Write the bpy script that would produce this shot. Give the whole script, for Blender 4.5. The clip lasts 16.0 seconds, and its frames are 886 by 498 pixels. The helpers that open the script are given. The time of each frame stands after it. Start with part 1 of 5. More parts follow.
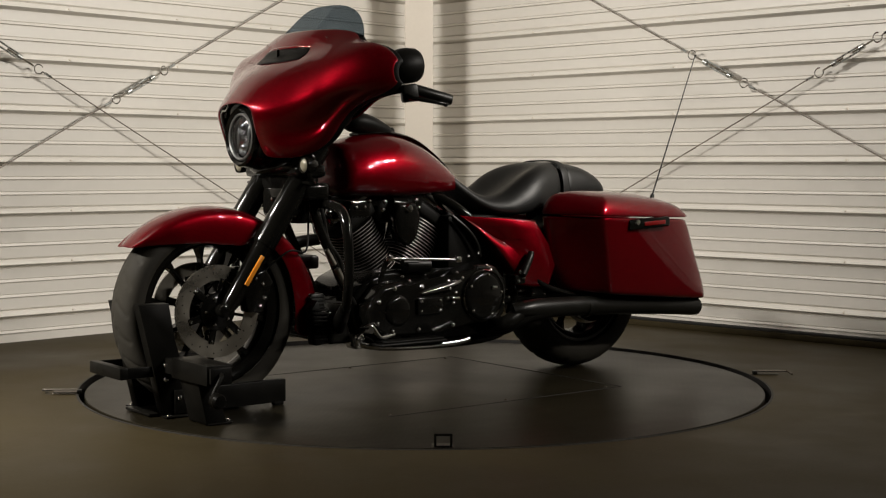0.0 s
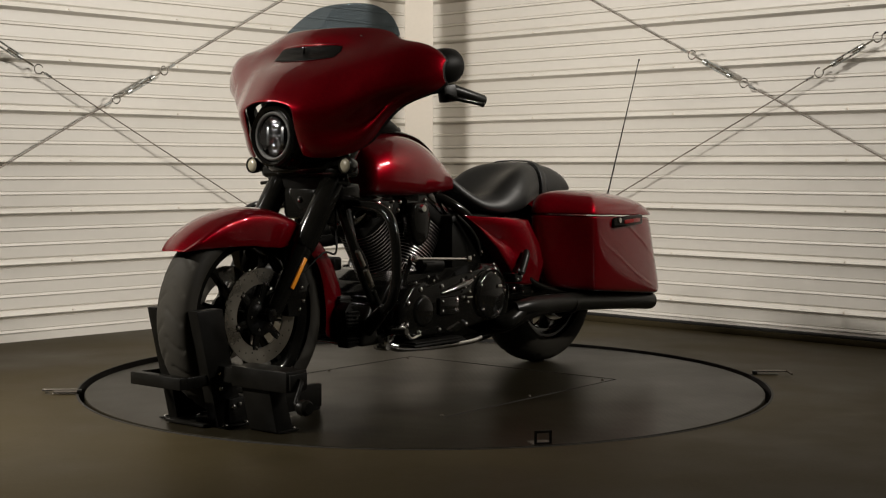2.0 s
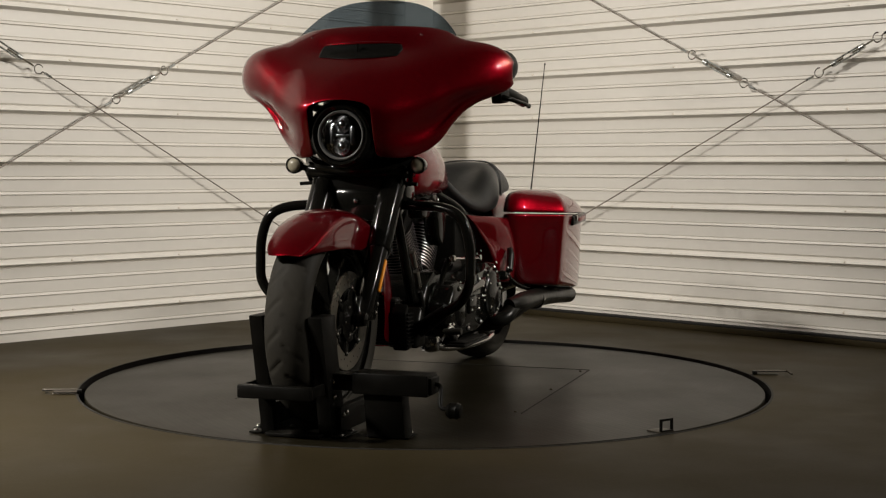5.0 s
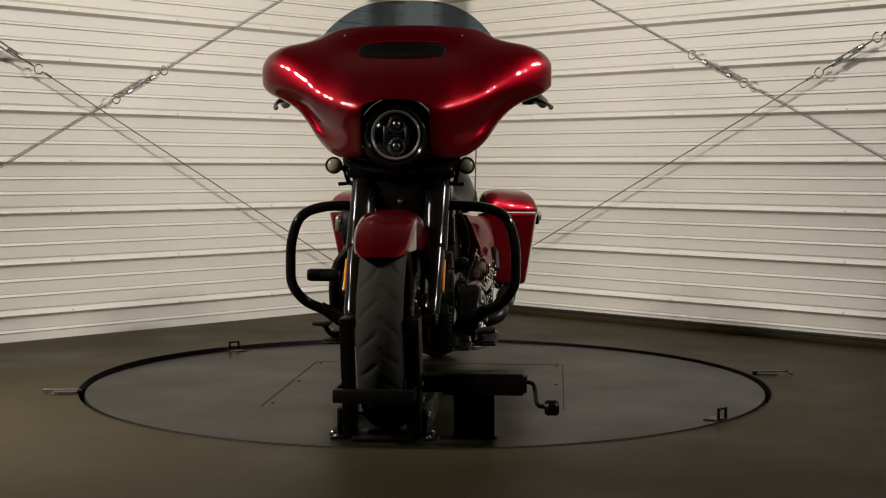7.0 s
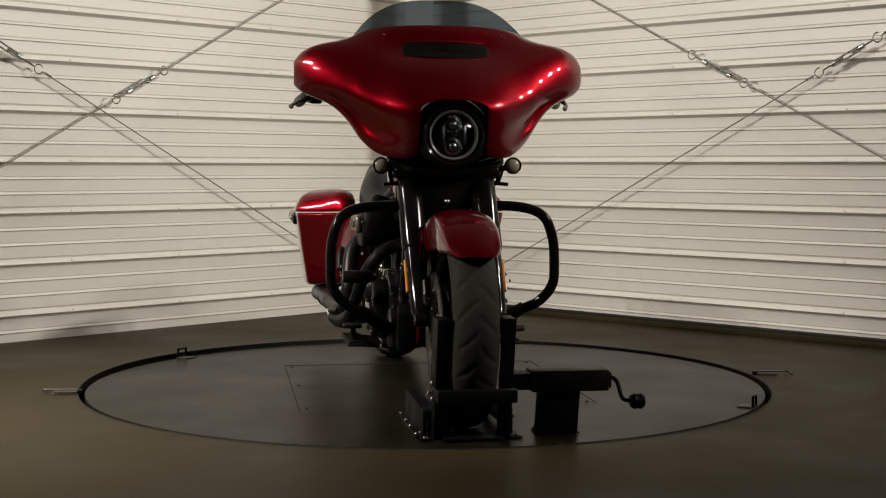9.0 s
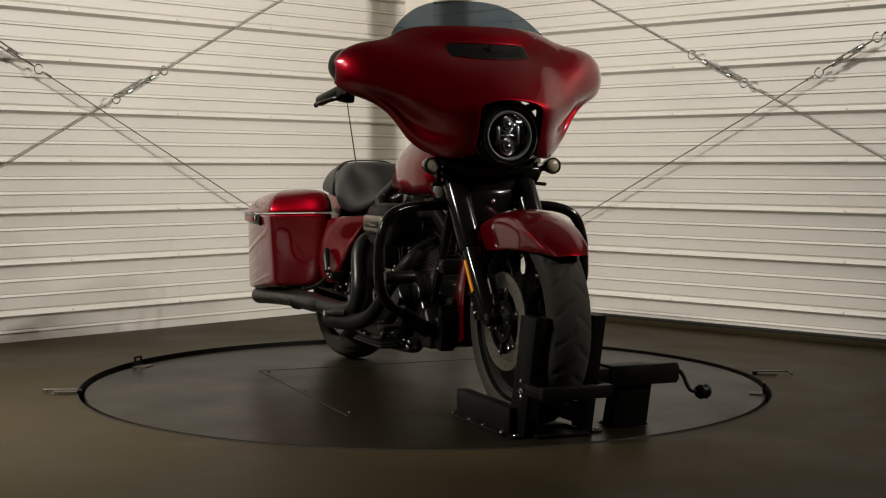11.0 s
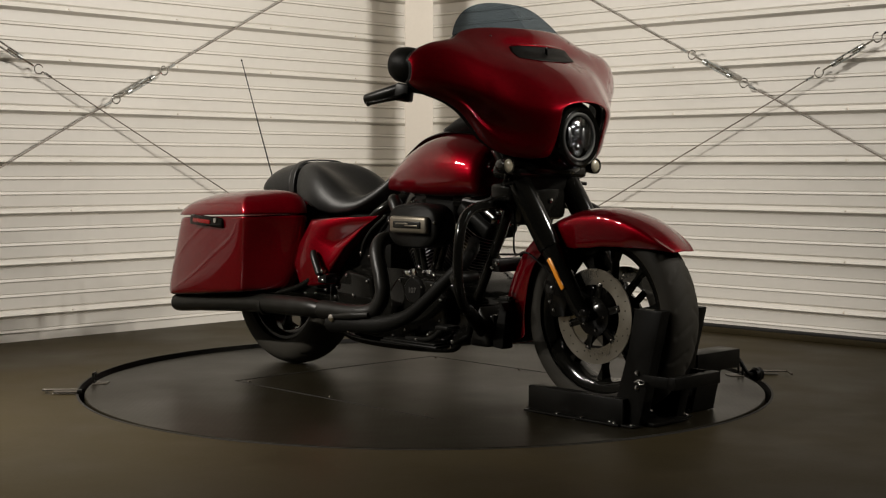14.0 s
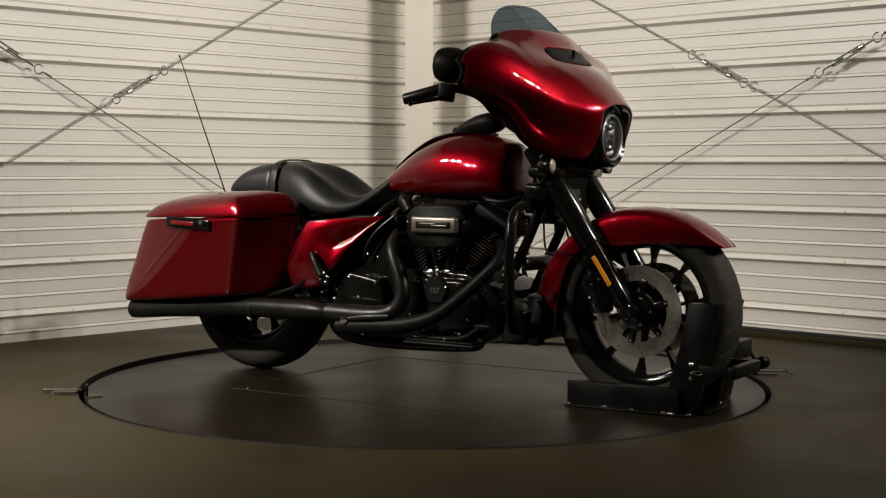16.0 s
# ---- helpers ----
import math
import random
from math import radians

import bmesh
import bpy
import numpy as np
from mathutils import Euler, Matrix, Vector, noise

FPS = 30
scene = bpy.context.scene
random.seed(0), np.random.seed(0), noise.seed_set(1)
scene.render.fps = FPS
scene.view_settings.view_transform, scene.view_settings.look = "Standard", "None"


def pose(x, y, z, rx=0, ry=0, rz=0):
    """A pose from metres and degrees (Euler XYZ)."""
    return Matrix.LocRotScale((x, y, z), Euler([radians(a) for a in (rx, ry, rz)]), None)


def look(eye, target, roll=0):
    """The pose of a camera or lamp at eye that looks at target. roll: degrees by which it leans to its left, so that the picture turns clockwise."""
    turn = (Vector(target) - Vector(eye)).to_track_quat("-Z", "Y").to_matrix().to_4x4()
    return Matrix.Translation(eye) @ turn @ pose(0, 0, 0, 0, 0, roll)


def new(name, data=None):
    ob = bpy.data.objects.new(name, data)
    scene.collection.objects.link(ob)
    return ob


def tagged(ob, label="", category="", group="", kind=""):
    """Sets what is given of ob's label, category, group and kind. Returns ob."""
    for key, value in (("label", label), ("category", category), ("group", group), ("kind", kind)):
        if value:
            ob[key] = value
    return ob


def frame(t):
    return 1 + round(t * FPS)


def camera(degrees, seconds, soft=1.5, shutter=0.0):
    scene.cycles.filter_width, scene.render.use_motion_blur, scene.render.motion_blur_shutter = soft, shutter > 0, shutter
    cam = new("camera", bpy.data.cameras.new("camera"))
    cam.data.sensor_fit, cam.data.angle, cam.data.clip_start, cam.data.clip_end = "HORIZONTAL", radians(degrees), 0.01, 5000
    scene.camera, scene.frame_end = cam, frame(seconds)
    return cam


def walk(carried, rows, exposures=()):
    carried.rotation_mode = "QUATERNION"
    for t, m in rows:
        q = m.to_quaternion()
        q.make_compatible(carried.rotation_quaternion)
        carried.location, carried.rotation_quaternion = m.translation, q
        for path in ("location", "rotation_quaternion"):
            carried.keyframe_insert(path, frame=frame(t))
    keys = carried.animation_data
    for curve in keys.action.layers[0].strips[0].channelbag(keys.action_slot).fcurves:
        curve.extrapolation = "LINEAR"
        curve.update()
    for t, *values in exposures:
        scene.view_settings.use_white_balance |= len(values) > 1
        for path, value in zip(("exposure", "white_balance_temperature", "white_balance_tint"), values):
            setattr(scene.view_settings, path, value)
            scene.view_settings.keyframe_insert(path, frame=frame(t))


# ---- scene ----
cam = camera(35.02, 16.0, soft=1.2)
STAND = look((0.0, -5.094, 0.785), (0.0604, -0.1028, 0.4938), 0.13)
walk(cam, [(0.0, STAND), (16.0, STAND)], exposures=[(0.0, 0.0), (16.0, 0.0)])

# ---- light ----
world = bpy.data.worlds.new("dim_room")
scene.world = world
world.use_nodes = True
world.node_tree.nodes["Background"].inputs[0].default_value = (0.9, 0.8, 0.65, 1)
world.node_tree.nodes["Background"].inputs[1].default_value = 0.007


def lamp(eye, target, watts, size, spread_degrees):
    data = bpy.data.lights.new("work_lamp", "AREA")
    data.shape, data.size, data.energy, data.color = "DISK", size, watts, (1.0, 0.938, 0.852)
    data.spread = radians(spread_degrees)
    ob = new("work_lamp", data)
    ob.matrix_world = look(eye, target)
    return ob


for back in (-1.25, -0.95, -0.62):
    lamp((3.55 + 0.5 * back, back, 2.55), (-0.8, 1.55, 1.45), 13.8, 0.11, 94)
    lamp((-3.55 - 0.5 * back, back, 2.55), (0.6, 1.65, 1.45), 11.2, 0.20, 84)
for x, y, watts, wide, target in ((3.05, -2.30, 6.5, 84, (0.7, -0.5, 0.2)), (3.25, -2.05, 6.5, 84, (0.8, -0.4, 0.2)), (-3.15, -2.15, 25.0, 68, (-1.65, -1.0, 0.0)), (-3.40, -1.90, 25.0, 68, (-1.75, -0.9, 0.0))):
    lamp((x, y, 2.4), target, watts, 0.07, wide)


# ---- materials ----
def material(name, color, rough=0.5, metal=0.0, coat=0.0, tint=0.0, scale=8.0, fine=120.0, bump=0.0, rough_var=0.0, shine=0.5):
    """A surface with variation at a coarse and a fine scale in object space."""
    m = bpy.data.materials.new(name)
    m.use_nodes = True
    nt = m.node_tree
    b = nt.nodes["Principled BSDF"]
    b.inputs["Base Color"].default_value = (*color, 1)
    b.inputs["Roughness"].default_value = rough
    b.inputs["Metallic"].default_value = metal
    b.inputs["Specular IOR Level"].default_value = shine
    b.inputs["Coat Weight"].default_value = coat
    b.inputs["Coat Roughness"].default_value = 0.04
    co = nt.nodes.new("ShaderNodeTexCoord")
    big = nt.nodes.new("ShaderNodeTexNoise")
    big.inputs["Scale"].default_value, big.inputs["Detail"].default_value = scale, 6
    small = nt.nodes.new("ShaderNodeTexNoise")
    small.inputs["Scale"].default_value, small.inputs["Detail"].default_value = fine, 3
    for n in (big, small):
        nt.links.new(co.outputs["Object"], n.inputs["Vector"])
    if tint:
        mixed = nt.nodes.new("ShaderNodeMath")
        mixed.operation = "MULTIPLY_ADD"
        nt.links.new(big.outputs["Fac"], mixed.inputs[0])
        mixed.inputs[1].default_value = 0.7
        half = nt.nodes.new("ShaderNodeMath")
        half.operation = "MULTIPLY"
        half.inputs[1].default_value = 0.3
        nt.links.new(small.outputs["Fac"], half.inputs[0])
        nt.links.new(half.outputs[0], mixed.inputs[2])
        ramp = nt.nodes.new("ShaderNodeValToRGB")
        ramp.color_ramp.elements[0].position, ramp.color_ramp.elements[1].position = 0.3, 0.7
        ramp.color_ramp.elements[0].color = (*[c * (1 - tint) for c in color], 1)
        ramp.color_ramp.elements[1].color = (*[min(1, c * (1 + tint)) for c in color], 1)
        nt.links.new(mixed.outputs[0], ramp.inputs[0])
        nt.links.new(ramp.outputs[0], b.inputs["Base Color"])
    if rough_var:
        r = nt.nodes.new("ShaderNodeMapRange")
        r.inputs["To Min"].default_value, r.inputs["To Max"].default_value = rough - rough_var, rough + rough_var
        r.inputs["From Min"].default_value, r.inputs["From Max"].default_value = 0.3, 0.7
        nt.links.new(big.outputs["Fac"], r.inputs["Value"])
        nt.links.new(r.outputs[0], b.inputs["Roughness"])
    if bump:
        bp = nt.nodes.new("ShaderNodeBump")
        bp.inputs["Strength"].default_value, bp.inputs["Distance"].default_value = bump, 0.002
        nt.links.new(small.outputs["Fac"], bp.inputs["Height"])
        nt.links.new(bp.outputs[0], b.inputs["Normal"])
    return m


def candy_paint():
    """Deep metallic red under clear coat, with fine flakes."""
    m = material("candy_red_paint", (0.14, 0.002, 0.006), 0.35, 0.62, 1.0, shine=0.0)
    nt = m.node_tree
    b = nt.nodes["Principled BSDF"]
    co = nt.nodes.new("ShaderNodeTexCoord")
    v = nt.nodes.new("ShaderNodeTexVoronoi")
    v.inputs["Scale"].default_value = 700
    nt.links.new(co.outputs["Object"], v.inputs["Vector"])
    ramp = nt.nodes.new("ShaderNodeValToRGB")
    ramp.color_ramp.elements[0].color, ramp.color_ramp.elements[1].color = (0.060, 0.0004, 0.0020, 1), (0.174, 0.0010, 0.0056, 1)
    nt.links.new(v.outputs["Color"], ramp.inputs[0])
    nt.links.new(ramp.outputs[0], b.inputs["Base Color"])
    bp = nt.nodes.new("ShaderNodeBump")
    bp.inputs["Strength"].default_value, bp.inputs["Distance"].default_value = 0.10, 0.0006
    nt.links.new(v.outputs["Color"], bp.inputs["Height"])
    nt.links.new(bp.outputs[0], b.inputs["Normal"])
    b.inputs["Coat Roughness"].default_value = 0.025
    b.inputs["Coat IOR"].default_value = 1.52
    return m


RED = candy_paint()
GLOSS = material("gloss_black_enamel", (0.0045, 0.0043, 0.0036), 0.11, 0.0, 0.0, tint=0.3, rough_var=0.04, shine=0.24)
SATIN = material("satin_black_coating", (0.0055, 0.0052, 0.0042), 0.36, 0.0, tint=0.25, scale=14, bump=0.05, rough_var=0.08, shine=0.24)
WRINKLE = material("wrinkle_black_coating", (0.0042, 0.0040, 0.0034), 0.46, 0.0, tint=0.3, fine=500, bump=0.2, shine=0.10)
CHROME = material("polished_chrome", (0.72, 0.71, 0.69), 0.13, 1.0, tint=0.08, rough_var=0.05)
STEEL = material("brushed_steel", (0.37, 0.345, 0.295), 0.31, 1.0, tint=0.18, scale=10, fine=300, bump=0.12, rough_var=0.08)
FIN = material("machined_fin_edge", (0.80, 0.74, 0.74), 0.30, 1.0, tint=0.15)
TYRE = material("tyre_rubber", (0.0215, 0.0193, 0.0148), 0.74, 0.0, tint=0.3, scale=6, fine=260, bump=0.2, rough_var=0.10, shine=0.22)
LEATHER = material("black_vinyl", (0.010, 0.010, 0.0095), 0.42, 0.0, tint=0.2, scale=5, fine=420, bump=0.22, rough_var=0.07, shine=0.32)
AMBER = material("amber_reflector", (0.75, 0.26, 0.02), 0.22, 0.0, 0.4, tint=0.12)
REDLENS = material("red_reflector", (0.13, 0.004, 0.004), 0.22, 0.0, 0.4, tint=0.12)
CLEAR = material("frosted_signal_lens", (0.24, 0.22, 0.16), 0.25, 0.0, 0.8, tint=0.2, fine=90, bump=0.2)
TRIM = material("grey_trim_plate", (0.21, 0.188, 0.15), 0.36, 0.85, tint=0.12)
CHOCK = material("black_painted_steel", (0.0042, 0.0039, 0.0032), 0.40, 0.0, tint=0.35, scale=9, fine=200, bump=0.15, rough_var=0.1, shine=0.10)
GALV = material("galvanised_steel", (0.55, 0.57, 0.56), 0.30, 1.0, tint=0.2, scale=40, rough_var=0.1)
CABLE = material("steel_cable", (0.26, 0.23, 0.20), 0.50, 0.7, tint=0.3, fine=600, bump=0.4)
SHEET = material("cream_painted_sheet", (0.700, 0.671, 0.617), 0.42, 0.0, tint=0.035, scale=1.2, fine=30, bump=0.03, rough_var=0.06)
POST = material("painted_post", (0.64, 0.585, 0.51), 0.55, 0.0, tint=0.04, scale=3, fine=60, bump=0.06)
DARKWALL = material("dark_closing_wall", (0.035, 0.032, 0.028), 0.7, 0.0, tint=0.25, scale=2)
CEIL = material("dark_ceiling", (0.10, 0.09, 0.08), 0.8, 0.0, tint=0.2, scale=2)
FLOOR = material("rubber_floor", (0.0352, 0.0276, 0.0146), 0.46, 0.0, tint=0.30, scale=1.6, fine=90, bump=0.12, rough_var=0.12, shine=0.035)
GAP = material("dark_gap", (0.008, 0.007, 0.006), 0.8, 0.0, tint=0.3)
DIRT = material("worn_steel_edge", (0.075, 0.064, 0.050), 0.45, 0.5, tint=0.4, scale=5)
DARKCHROME = material("black_chrome", (0.22, 0.215, 0.21), 0.13, 1.0, tint=0.15, rough_var=0.05)
HALO = material("dim_light_ring", (0.12, 0.12, 0.115), 0.3, 0.0, 0.5, tint=0.1)
REFLECTOR = material("headlight_reflector", (0.42, 0.42, 0.42), 0.26, 1.0, tint=0.1)
WHITE = material("pale_lettering", (0.045, 0.042, 0.037), 0.6)


def smoked(name, tone, veil):
    """Thin tinted sheet: mostly see-through, with a clear gloss."""
    m = bpy.data.materials.new(name)
    m.use_nodes = True
    nt = m.node_tree
    out = nt.nodes["Material Output"]
    clear = nt.nodes.new("ShaderNodeBsdfTransparent")
    clear.inputs[0].default_value = tone
    shine = nt.nodes.new("ShaderNodeBsdfGlossy")
    shine.inputs["Roughness"].default_value = 0.06
    haze = nt.nodes.new("ShaderNodeBsdfDiffuse")
    haze.inputs[0].default_value = (0.05, 0.060, 0.072, 1)
    mix = nt.nodes.new("ShaderNodeMixShader")
    mix.inputs[0].default_value = veil
    nt.links.new(clear.outputs[0], mix.inputs[1])
    nt.links.new(haze.outputs[0], mix.inputs[2])
    mix2 = nt.nodes.new("ShaderNodeMixShader")
    mix2.inputs[0].default_value = 0.05
    nt.links.new(mix.outputs[0], mix2.inputs[1])
    nt.links.new(shine.outputs[0], mix2.inputs[2])
    nt.links.new(mix2.outputs[0], out.inputs[0])
    return m


SMOKE = smoked("smoked_windscreen", (0.37, 0.425, 0.47, 1), 0.10)
LENS = smoked("clear_lens", (0.88, 0.89, 0.90, 1), 0.0)


def plate_material():
    """Turntable deck: dark painted tread plate with a fine raised lattice."""
    m = material("tread_plate", (0.0098, 0.0081, 0.0046), 0.34, 0.0, tint=0.20, scale=2.2, fine=60, rough_var=0.06, shine=0.09)
    nt = m.node_tree
    b = nt.nodes["Principled BSDF"]
    co = nt.nodes.new("ShaderNodeTexCoord")
    waves = []
    for turn in (45, -45):
        mp = nt.nodes.new("ShaderNodeMapping")
        mp.inputs["Rotation"].default_value = (0, 0, radians(turn))
        w = nt.nodes.new("ShaderNodeTexWave")
        w.inputs["Scale"].default_value = 16
        nt.links.new(co.outputs["Object"], mp.inputs[0])
        nt.links.new(mp.outputs[0], w.inputs["Vector"])
        waves.append(w)
    mul = nt.nodes.new("ShaderNodeMath")
    mul.operation = "MULTIPLY"
    nt.links.new(waves[0].outputs["Fac"], mul.inputs[0])
    nt.links.new(waves[1].outputs["Fac"], mul.inputs[1])
    bp = nt.nodes.new("ShaderNodeBump")
    bp.inputs["Strength"].default_value, bp.inputs["Distance"].default_value = 0.16, 0.0012
    nt.links.new(mul.outputs[0], bp.inputs["Height"])
    nt.links.new(bp.outputs[0], b.inputs["Normal"])
    return m


DECK = plate_material()


def scuffed(m, color, scale, low, high, amount):
    """Sparse pale scuffs and dust marks over a surface's own colour."""
    nt = m.node_tree
    b = nt.nodes["Principled BSDF"]
    co = nt.nodes.new("ShaderNodeTexCoord")
    mp = nt.nodes.new("ShaderNodeMapping")
    mp.inputs["Scale"].default_value = (1.0, 1.9, 1.0)
    n = nt.nodes.new("ShaderNodeTexNoise")
    n.inputs["Scale"].default_value, n.inputs["Detail"].default_value, n.inputs["Distortion"].default_value = scale, 5, 0.6
    r = nt.nodes.new("ShaderNodeMapRange")
    r.inputs["From Min"].default_value, r.inputs["From Max"].default_value, r.inputs["To Max"].default_value = low, high, amount
    mix = nt.nodes.new("ShaderNodeMix")
    mix.data_type = "RGBA"
    nt.links.new(co.outputs["Object"], mp.inputs[0])
    nt.links.new(mp.outputs[0], n.inputs["Vector"])
    nt.links.new(n.outputs["Fac"], r.inputs["Value"])
    nt.links.new(r.outputs[0], mix.inputs["Factor"])
    source = b.inputs["Base Color"].links[0].from_socket
    nt.links.new(source, mix.inputs[6])
    mix.inputs[7].default_value = (*color, 1)
    nt.links.new(mix.outputs[2], b.inputs["Base Color"])


scuffed(DECK, (0.045, 0.040, 0.030), 6.0, 0.66, 0.74, 0.6)
scuffed(FLOOR, (0.060, 0.050, 0.032), 3.0, 0.62, 0.75, 0.45)


# ---- mesh tools ----
SPRUNG = 0.013


def lift(name, parent):
    """How far a part of the motorcycle is carried by its springs above the wheels."""
    if parent is None or parent.name != "motorcycle":
        return 0.0
    return 0.006 if name in ("fork_leg", "front_fender", "swingarm") else SPRUNG


def part(name, bm, mat, parent=None, label="", smooth=38, sub=0, solid=0.0):
    """Links bm as one mesh object under parent."""
    bmesh.ops.recalc_face_normals(bm, faces=bm.faces)
    me = bpy.data.meshes.new(name)
    bm.to_mesh(me)
    bm.free()
    me.materials.append(mat)
    me.shade_smooth()
    if not sub:
        me.set_sharp_from_angle(angle=radians(smooth))
    ob = new(name, me)
    ob.parent = parent
    ob.location.z = lift(name, parent)
    if solid:
        s = ob.modifiers.new("thickness", "SOLIDIFY")
        s.thickness, s.offset = solid, 0.0
    if sub:
        s = ob.modifiers.new("rounding", "SUBSURF")
        s.levels = s.render_levels = sub
    return tagged(ob, label)


def same_mesh(name, ob, m, parent):
    """Another object on the mesh of ob, at the pose m in the parent's space."""
    o = new(name, ob.data)
    o.parent = parent
    o.matrix_basis = m
    return o


def box(x0, x1, y0, y1, z0, z1, bevel=0.003, m=None, bm=None, seg=2):
    bm = bm or bmesh.new()
    c = Matrix.Translation(((x0 + x1) / 2, (y0 + y1) / 2, (z0 + z1) / 2)) @ Matrix.Diagonal((x1 - x0, y1 - y0, z1 - z0, 1))
    vs = bmesh.ops.create_cube(bm, size=1, matrix=c)["verts"]
    if bevel:
        es = list({e for v in vs for e in v.link_edges})
        r = bmesh.ops.bevel(bm, geom=vs + es, offset=bevel, segments=seg, affect="EDGES", profile=0.5, clamp_overlap=True)
        vs = list({v for f in r["faces"] for v in f.verts} | {v for v in vs if v.is_valid})
    if m is not None:
        bmesh.ops.transform(bm, matrix=m, verts=vs)
    return bm


def prism(pts, y0, y1, bevel=0.004, m=None, bm=None, seg=2):
    """Polygon of (x, z) points drawn out from y0 to y1, with rounded edges."""
    bm = bm or bmesh.new()
    a = [bm.verts.new((x, y0, z)) for x, z in pts]
    b = [bm.verts.new((x, y1, z)) for x, z in pts]
    fs = [bm.faces.new(a), bm.faces.new(b[::-1])]
    n = len(pts)
    fs += [bm.faces.new((a[i], b[i], b[(i + 1) % n], a[(i + 1) % n])) for i in range(n)]
    vs = a + b
    if bevel:
        es = list({e for f in fs for e in f.edges})
        r = bmesh.ops.bevel(bm, geom=vs + es, offset=bevel, segments=seg, affect="EDGES", profile=0.5, clamp_overlap=True)
        vs = list({v for f in r["faces"] for v in f.verts} | {v for v in vs if v.is_valid})
    if m is not None:
        bmesh.ops.transform(bm, matrix=m, verts=vs)
    return bm


def curve_points(pts, n=8):
    """Smooth line through the points (Catmull-Rom), n steps a stretch."""
    P = [Vector(p) for p in pts]
    P = [P[0] * 2 - P[1]] + P + [P[-1] * 2 - P[-2]]
    out = []
    for i in range(1, len(P) - 2):
        p0, p1, p2, p3 = P[i - 1:i + 3]
        for k in range(n):
            t = k / n
            out.append(0.5 * ((2 * p1) + (p2 - p0) * t + (2 * p0 - 5 * p1 + 4 * p2 - p3) * t * t + (3 * p1 - p0 - 3 * p2 + p3) * t ** 3))
    return out + [P[-2]]


def tube(pts, radius, sides=14, steps=8, bm=None, flat=1.0):
    """Round bar along a smooth line; radius is a number or one for each given point."""
    bm = bm or bmesh.new()
    line = curve_points(pts, steps) if steps else [Vector(p) for p in pts]
    n = len(line)
    rs = [radius] * n if isinstance(radius, (int, float)) else [float(v) for v in np.interp(np.linspace(0, len(pts) - 1, n), range(len(pts)), radius)]
    side = None
    rings = []
    for i, p in enumerate(line):
        t = (line[min(i + 1, n - 1)] - line[max(i - 1, 0)]).normalized()
        if side is None:
            side = t.cross(Vector((0, 0, 1)))
            if side.length < 0.05:
                side = t.cross(Vector((0, 1, 0)))
        side = (side - t * side.dot(t)).normalized()
        up = t.cross(side)
        rings.append([bm.verts.new(p + rs[i] * (math.cos(a) * side + flat * math.sin(a) * up)) for a in (2 * math.pi * k / sides for k in range(sides))])
    skin(bm, rings)
    return bm


def skin(bm, rings, caps=True, closed=True):
    m = len(rings[0])
    for a, b in zip(rings, rings[1:]):
        for i in range(m if closed else m - 1):
            j = (i + 1) % m
            bm.faces.new((a[i], a[j], b[j], b[i]))
    if caps:
        bm.faces.new(rings[0][::-1])
        bm.faces.new(rings[-1])


def loft(rings, caps=True, closed=True):
    bm = bmesh.new()
    skin(bm, [[bm.verts.new(p) for p in r] for r in rings], caps, closed)
    return bm


def lathe(profile, m, n=40, bm=None, closed=False, cap=True):
    """Turns (radius, height) points round the axis z of the pose m."""
    bm = bm or bmesh.new()
    rings = []
    for k in range(n):
        a = 2 * math.pi * k / n
        rings.append([bm.verts.new(m @ Vector((r * math.cos(a), r * math.sin(a), h))) for r, h in profile])
    q = len(profile)
    for k in range(n):
        a, b = rings[k], rings[(k + 1) % n]
        for i in range(q if closed else q - 1):
            j = (i + 1) % q
            bm.faces.new((a[i], a[j], b[j], b[i]))
    if cap and not closed:
        for i in (0, q - 1):
            if profile[i][0] > 1e-4:
                bm.faces.new([rings[k][i] for k in range(n)])
    bmesh.ops.remove_doubles(bm, verts=bm.verts, dist=1e-5)
    return bm


def spread(x, table):
    """Value at x from rows of (x, value), sorted by x."""
    return float(np.interp(x, [r[0] for r in table], [r[1] for r in table]))


def out_y(x, y, z):
    """Pose whose axis z points along the world's +y (or -y for y < 0)."""
    return Matrix.Translation((x, y, z)) @ (pose(0, 0, 0, -90) if y >= 0 else pose(0, 0, 0, 90))


def thing(name, label, category, group=""):
    return tagged(new(name), label, category, group)


def bolt_mesh(r=0.007, h=0.006):
    bm = lathe([(0.0, h), (r * 0.40, h * 0.93), (r * 0.74, h * 0.72), (r * 0.94, h * 0.40), (r, 0)], Matrix(), 10)
    bmesh.ops.recalc_face_normals(bm, faces=bm.faces)
    me = bpy.data.meshes.new("bolt")
    bm.to_mesh(me)
    bm.free()
    me.shade_smooth()
    return me


BOLT = bolt_mesh()
BOLT.materials.append(CHROME)
DULL = bolt_mesh()
DULL.materials.append(DIRT)
SCREW = bolt_mesh(0.006, 0.007)
SCREW.materials.append(POST)


def bolts(parent, poses, mesh=None, name="bolt", size=1.0):
    for m in poses:
        o = new(name, mesh or BOLT)
        o.parent = parent
        o.matrix_basis = Matrix.Translation((0, 0, lift(name, parent))) @ m @ Matrix.Scale(size, 4)


# ---- the room ----
CORNER = Vector((-0.045, 3.0, 0))
LENGTH, HEIGHT = 8.0, 3.3


